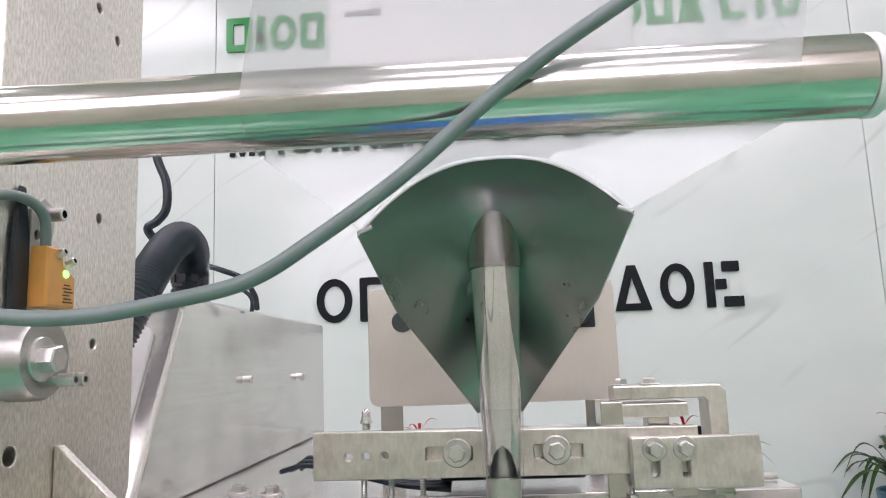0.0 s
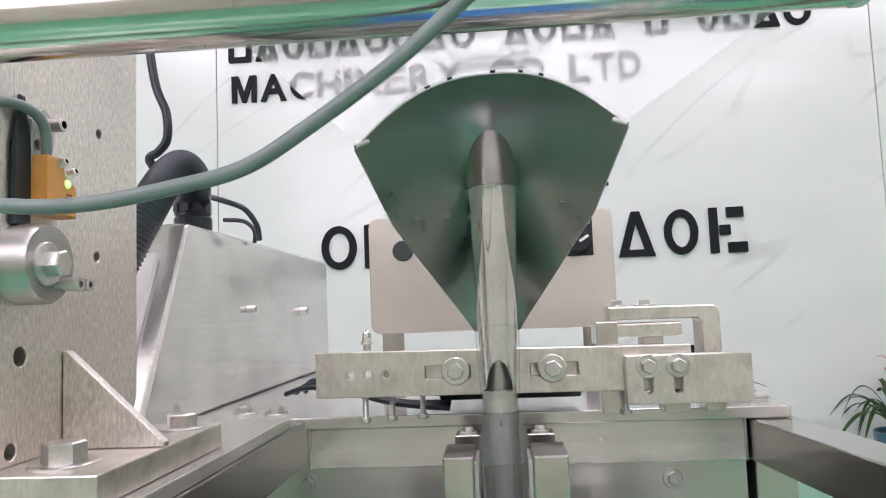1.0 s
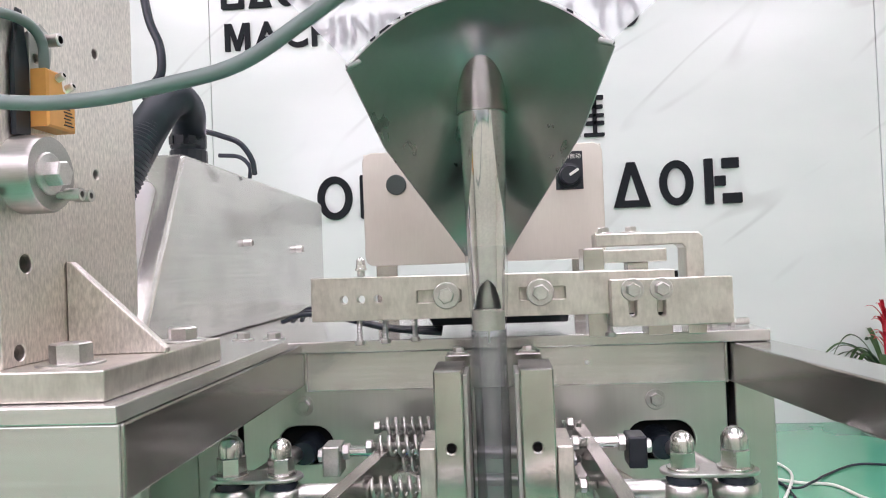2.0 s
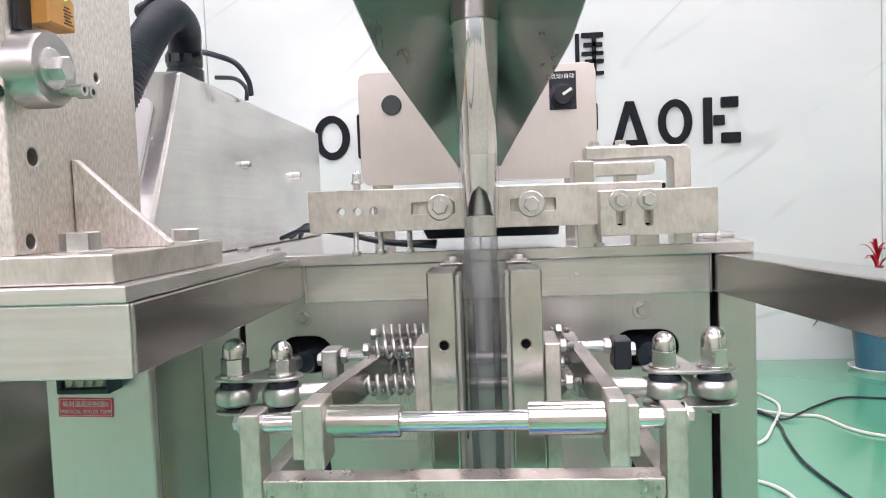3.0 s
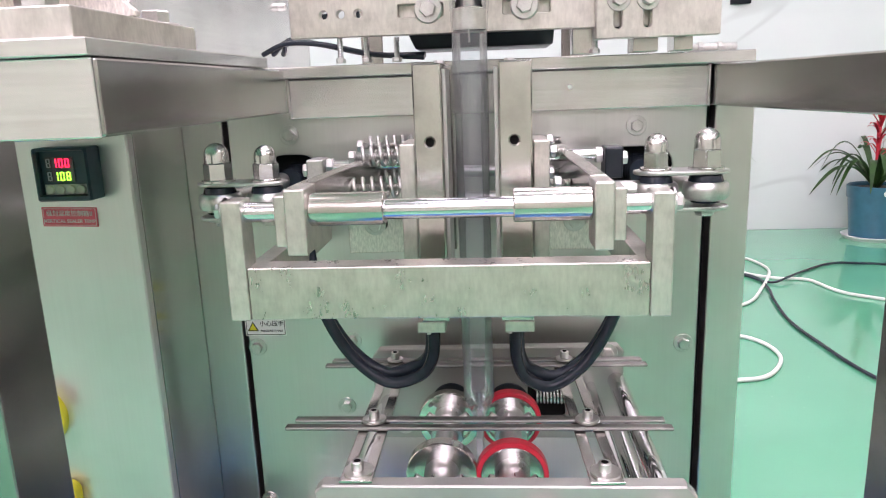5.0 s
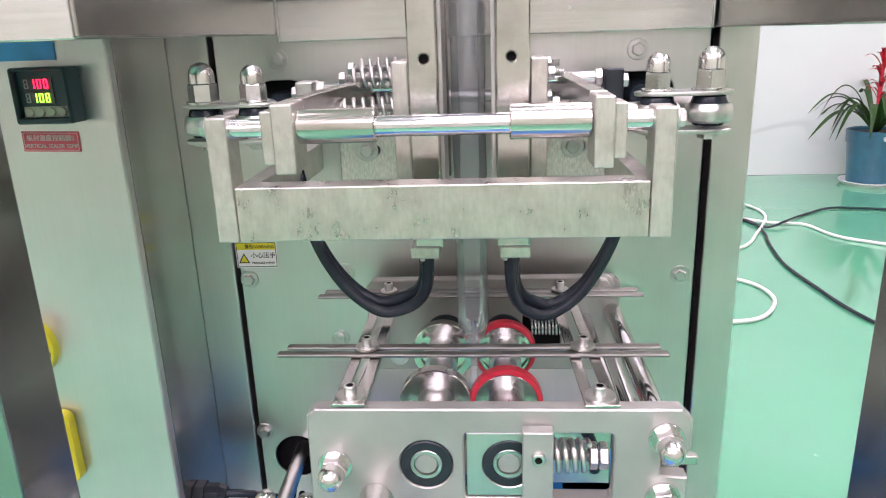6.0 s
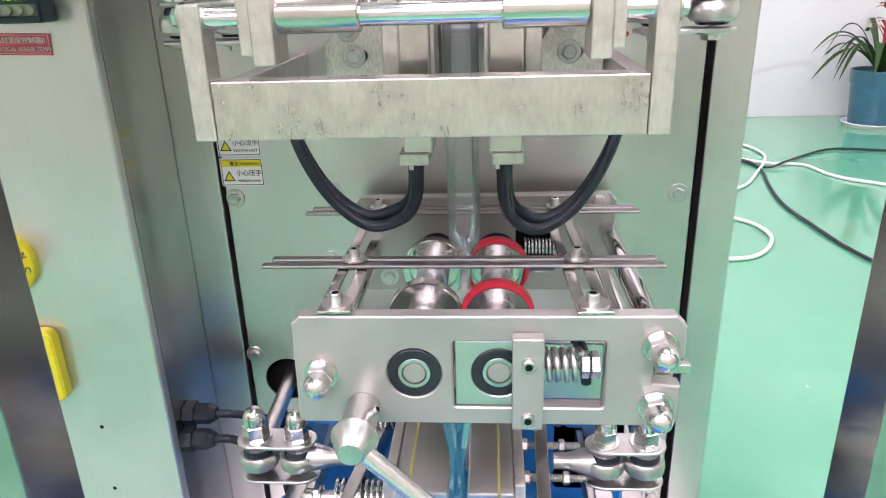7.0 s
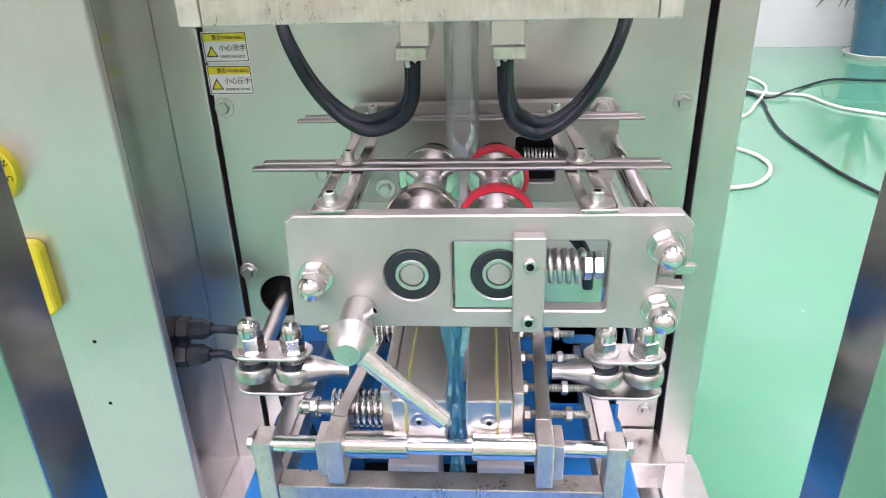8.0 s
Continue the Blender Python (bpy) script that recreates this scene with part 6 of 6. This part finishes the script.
def strap_leaf(length, width, rise, droop, turn, base, bend=0.0):
    bm = bmesh.new()
    n = 14
    prev = None
    for k in range(n + 1):
        t = k / n
        out = length * t
        z = rise * math.sin(min(1.0, t * 1.25) * math.pi / 2) - droop * t ** 2.4
        w = width * (0.55 + 0.9 * t) * (1 - t ** 3.5) + 0.0008
        c = Vector((out, bend * t * t, z))
        row = [bm.verts.new(c + Vector((0, -w, 0.35 * w))), bm.verts.new(c), bm.verts.new(c + Vector((0, w, 0.35 * w)))]
        if prev:
            bm.faces.new((prev[0], prev[1], row[1], row[0]))
            bm.faces.new((prev[1], prev[2], row[2], row[1]))
        prev = row
    bmesh.ops.solidify(bm, geom=bm.faces[:], thickness=0.0012)
    me = finish(bm, 60)
    me.transform(Matrix.Translation(base) @ Matrix.Rotation(turn, 4, "Z"))
    return me


def plant(x, y, seed, label):
    rnd = random.Random(seed)
    t = thing("potted_plant", (x, y, 0), label, "plant", "potted plants")
    part("saucer", lathe([(0, 0), (0.11, 0), (0.125, 0.018), (0.12, 0.02), (0.105, 0.006), (0, 0.006)], (x, y, 0), (0, 0, 1), 40), WHITE_PLASTIC, t)
    pot = part("pot", lathe([(0, 0.0065), (0.088, 0.0065), (0.0925, 0.012), (0.108, 0.19), (0.113, 0.19), (0.1165, 0.242), (0.112, 0.246), (0.106, 0.24), (0.105, 0.2), (0, 0.2)], (x, y, 0), (0, 0, 1), 44), POT, t)
    part("badge", lathe([(0, 0), (0.012, 0), (0.012, 0.003), (0, 0.003)], (x - 0.01, y - 0.1135, 0.218), (0, -1, 0.1), 20), WHITE_PLASTIC, pot)
    part("soil", lathe([(0, 0.232), (0.06, 0.236), (0.1055, 0.228), (0.1055, 0.224), (0, 0.224)], (x, y, 0), (0, 0, 1), 30), SOIL, t)
    for k in range(26):
        a = k * 2.39996 + rnd.uniform(-0.3, 0.3)
        ln = rnd.uniform(0.2, 0.36)
        part("leaf", strap_leaf(ln, rnd.uniform(0.011, 0.016), rnd.uniform(0.16, 0.3), rnd.uniform(0.05, 0.26), a, (x + 0.012 * math.cos(a), y + 0.012 * math.sin(a), 0.232), rnd.uniform(-0.05, 0.05)), LEAF, t)
    part("stem", rod((x, y, 0.23), (x - 0.01, y, 0.5), 0.009), BRACT, t)
    for k in range(22):
        a = k * 2.39996
        part("bract", strap_leaf(rnd.uniform(0.05, 0.085), 0.0075, rnd.uniform(0.03, 0.075), rnd.uniform(0.0, 0.02), a, (x - 0.008, y, 0.36 + 0.0085 * k)), BRACT, t)


plant(1.735, 3.27, 3, "bromeliad with red flower in a blue glazed pot")
plant(0.845, 3.3, 5, "bromeliad with red flower beside the marble wall")
plant(-0.34, 3.3, 8, "bromeliad with red flower behind the machine")
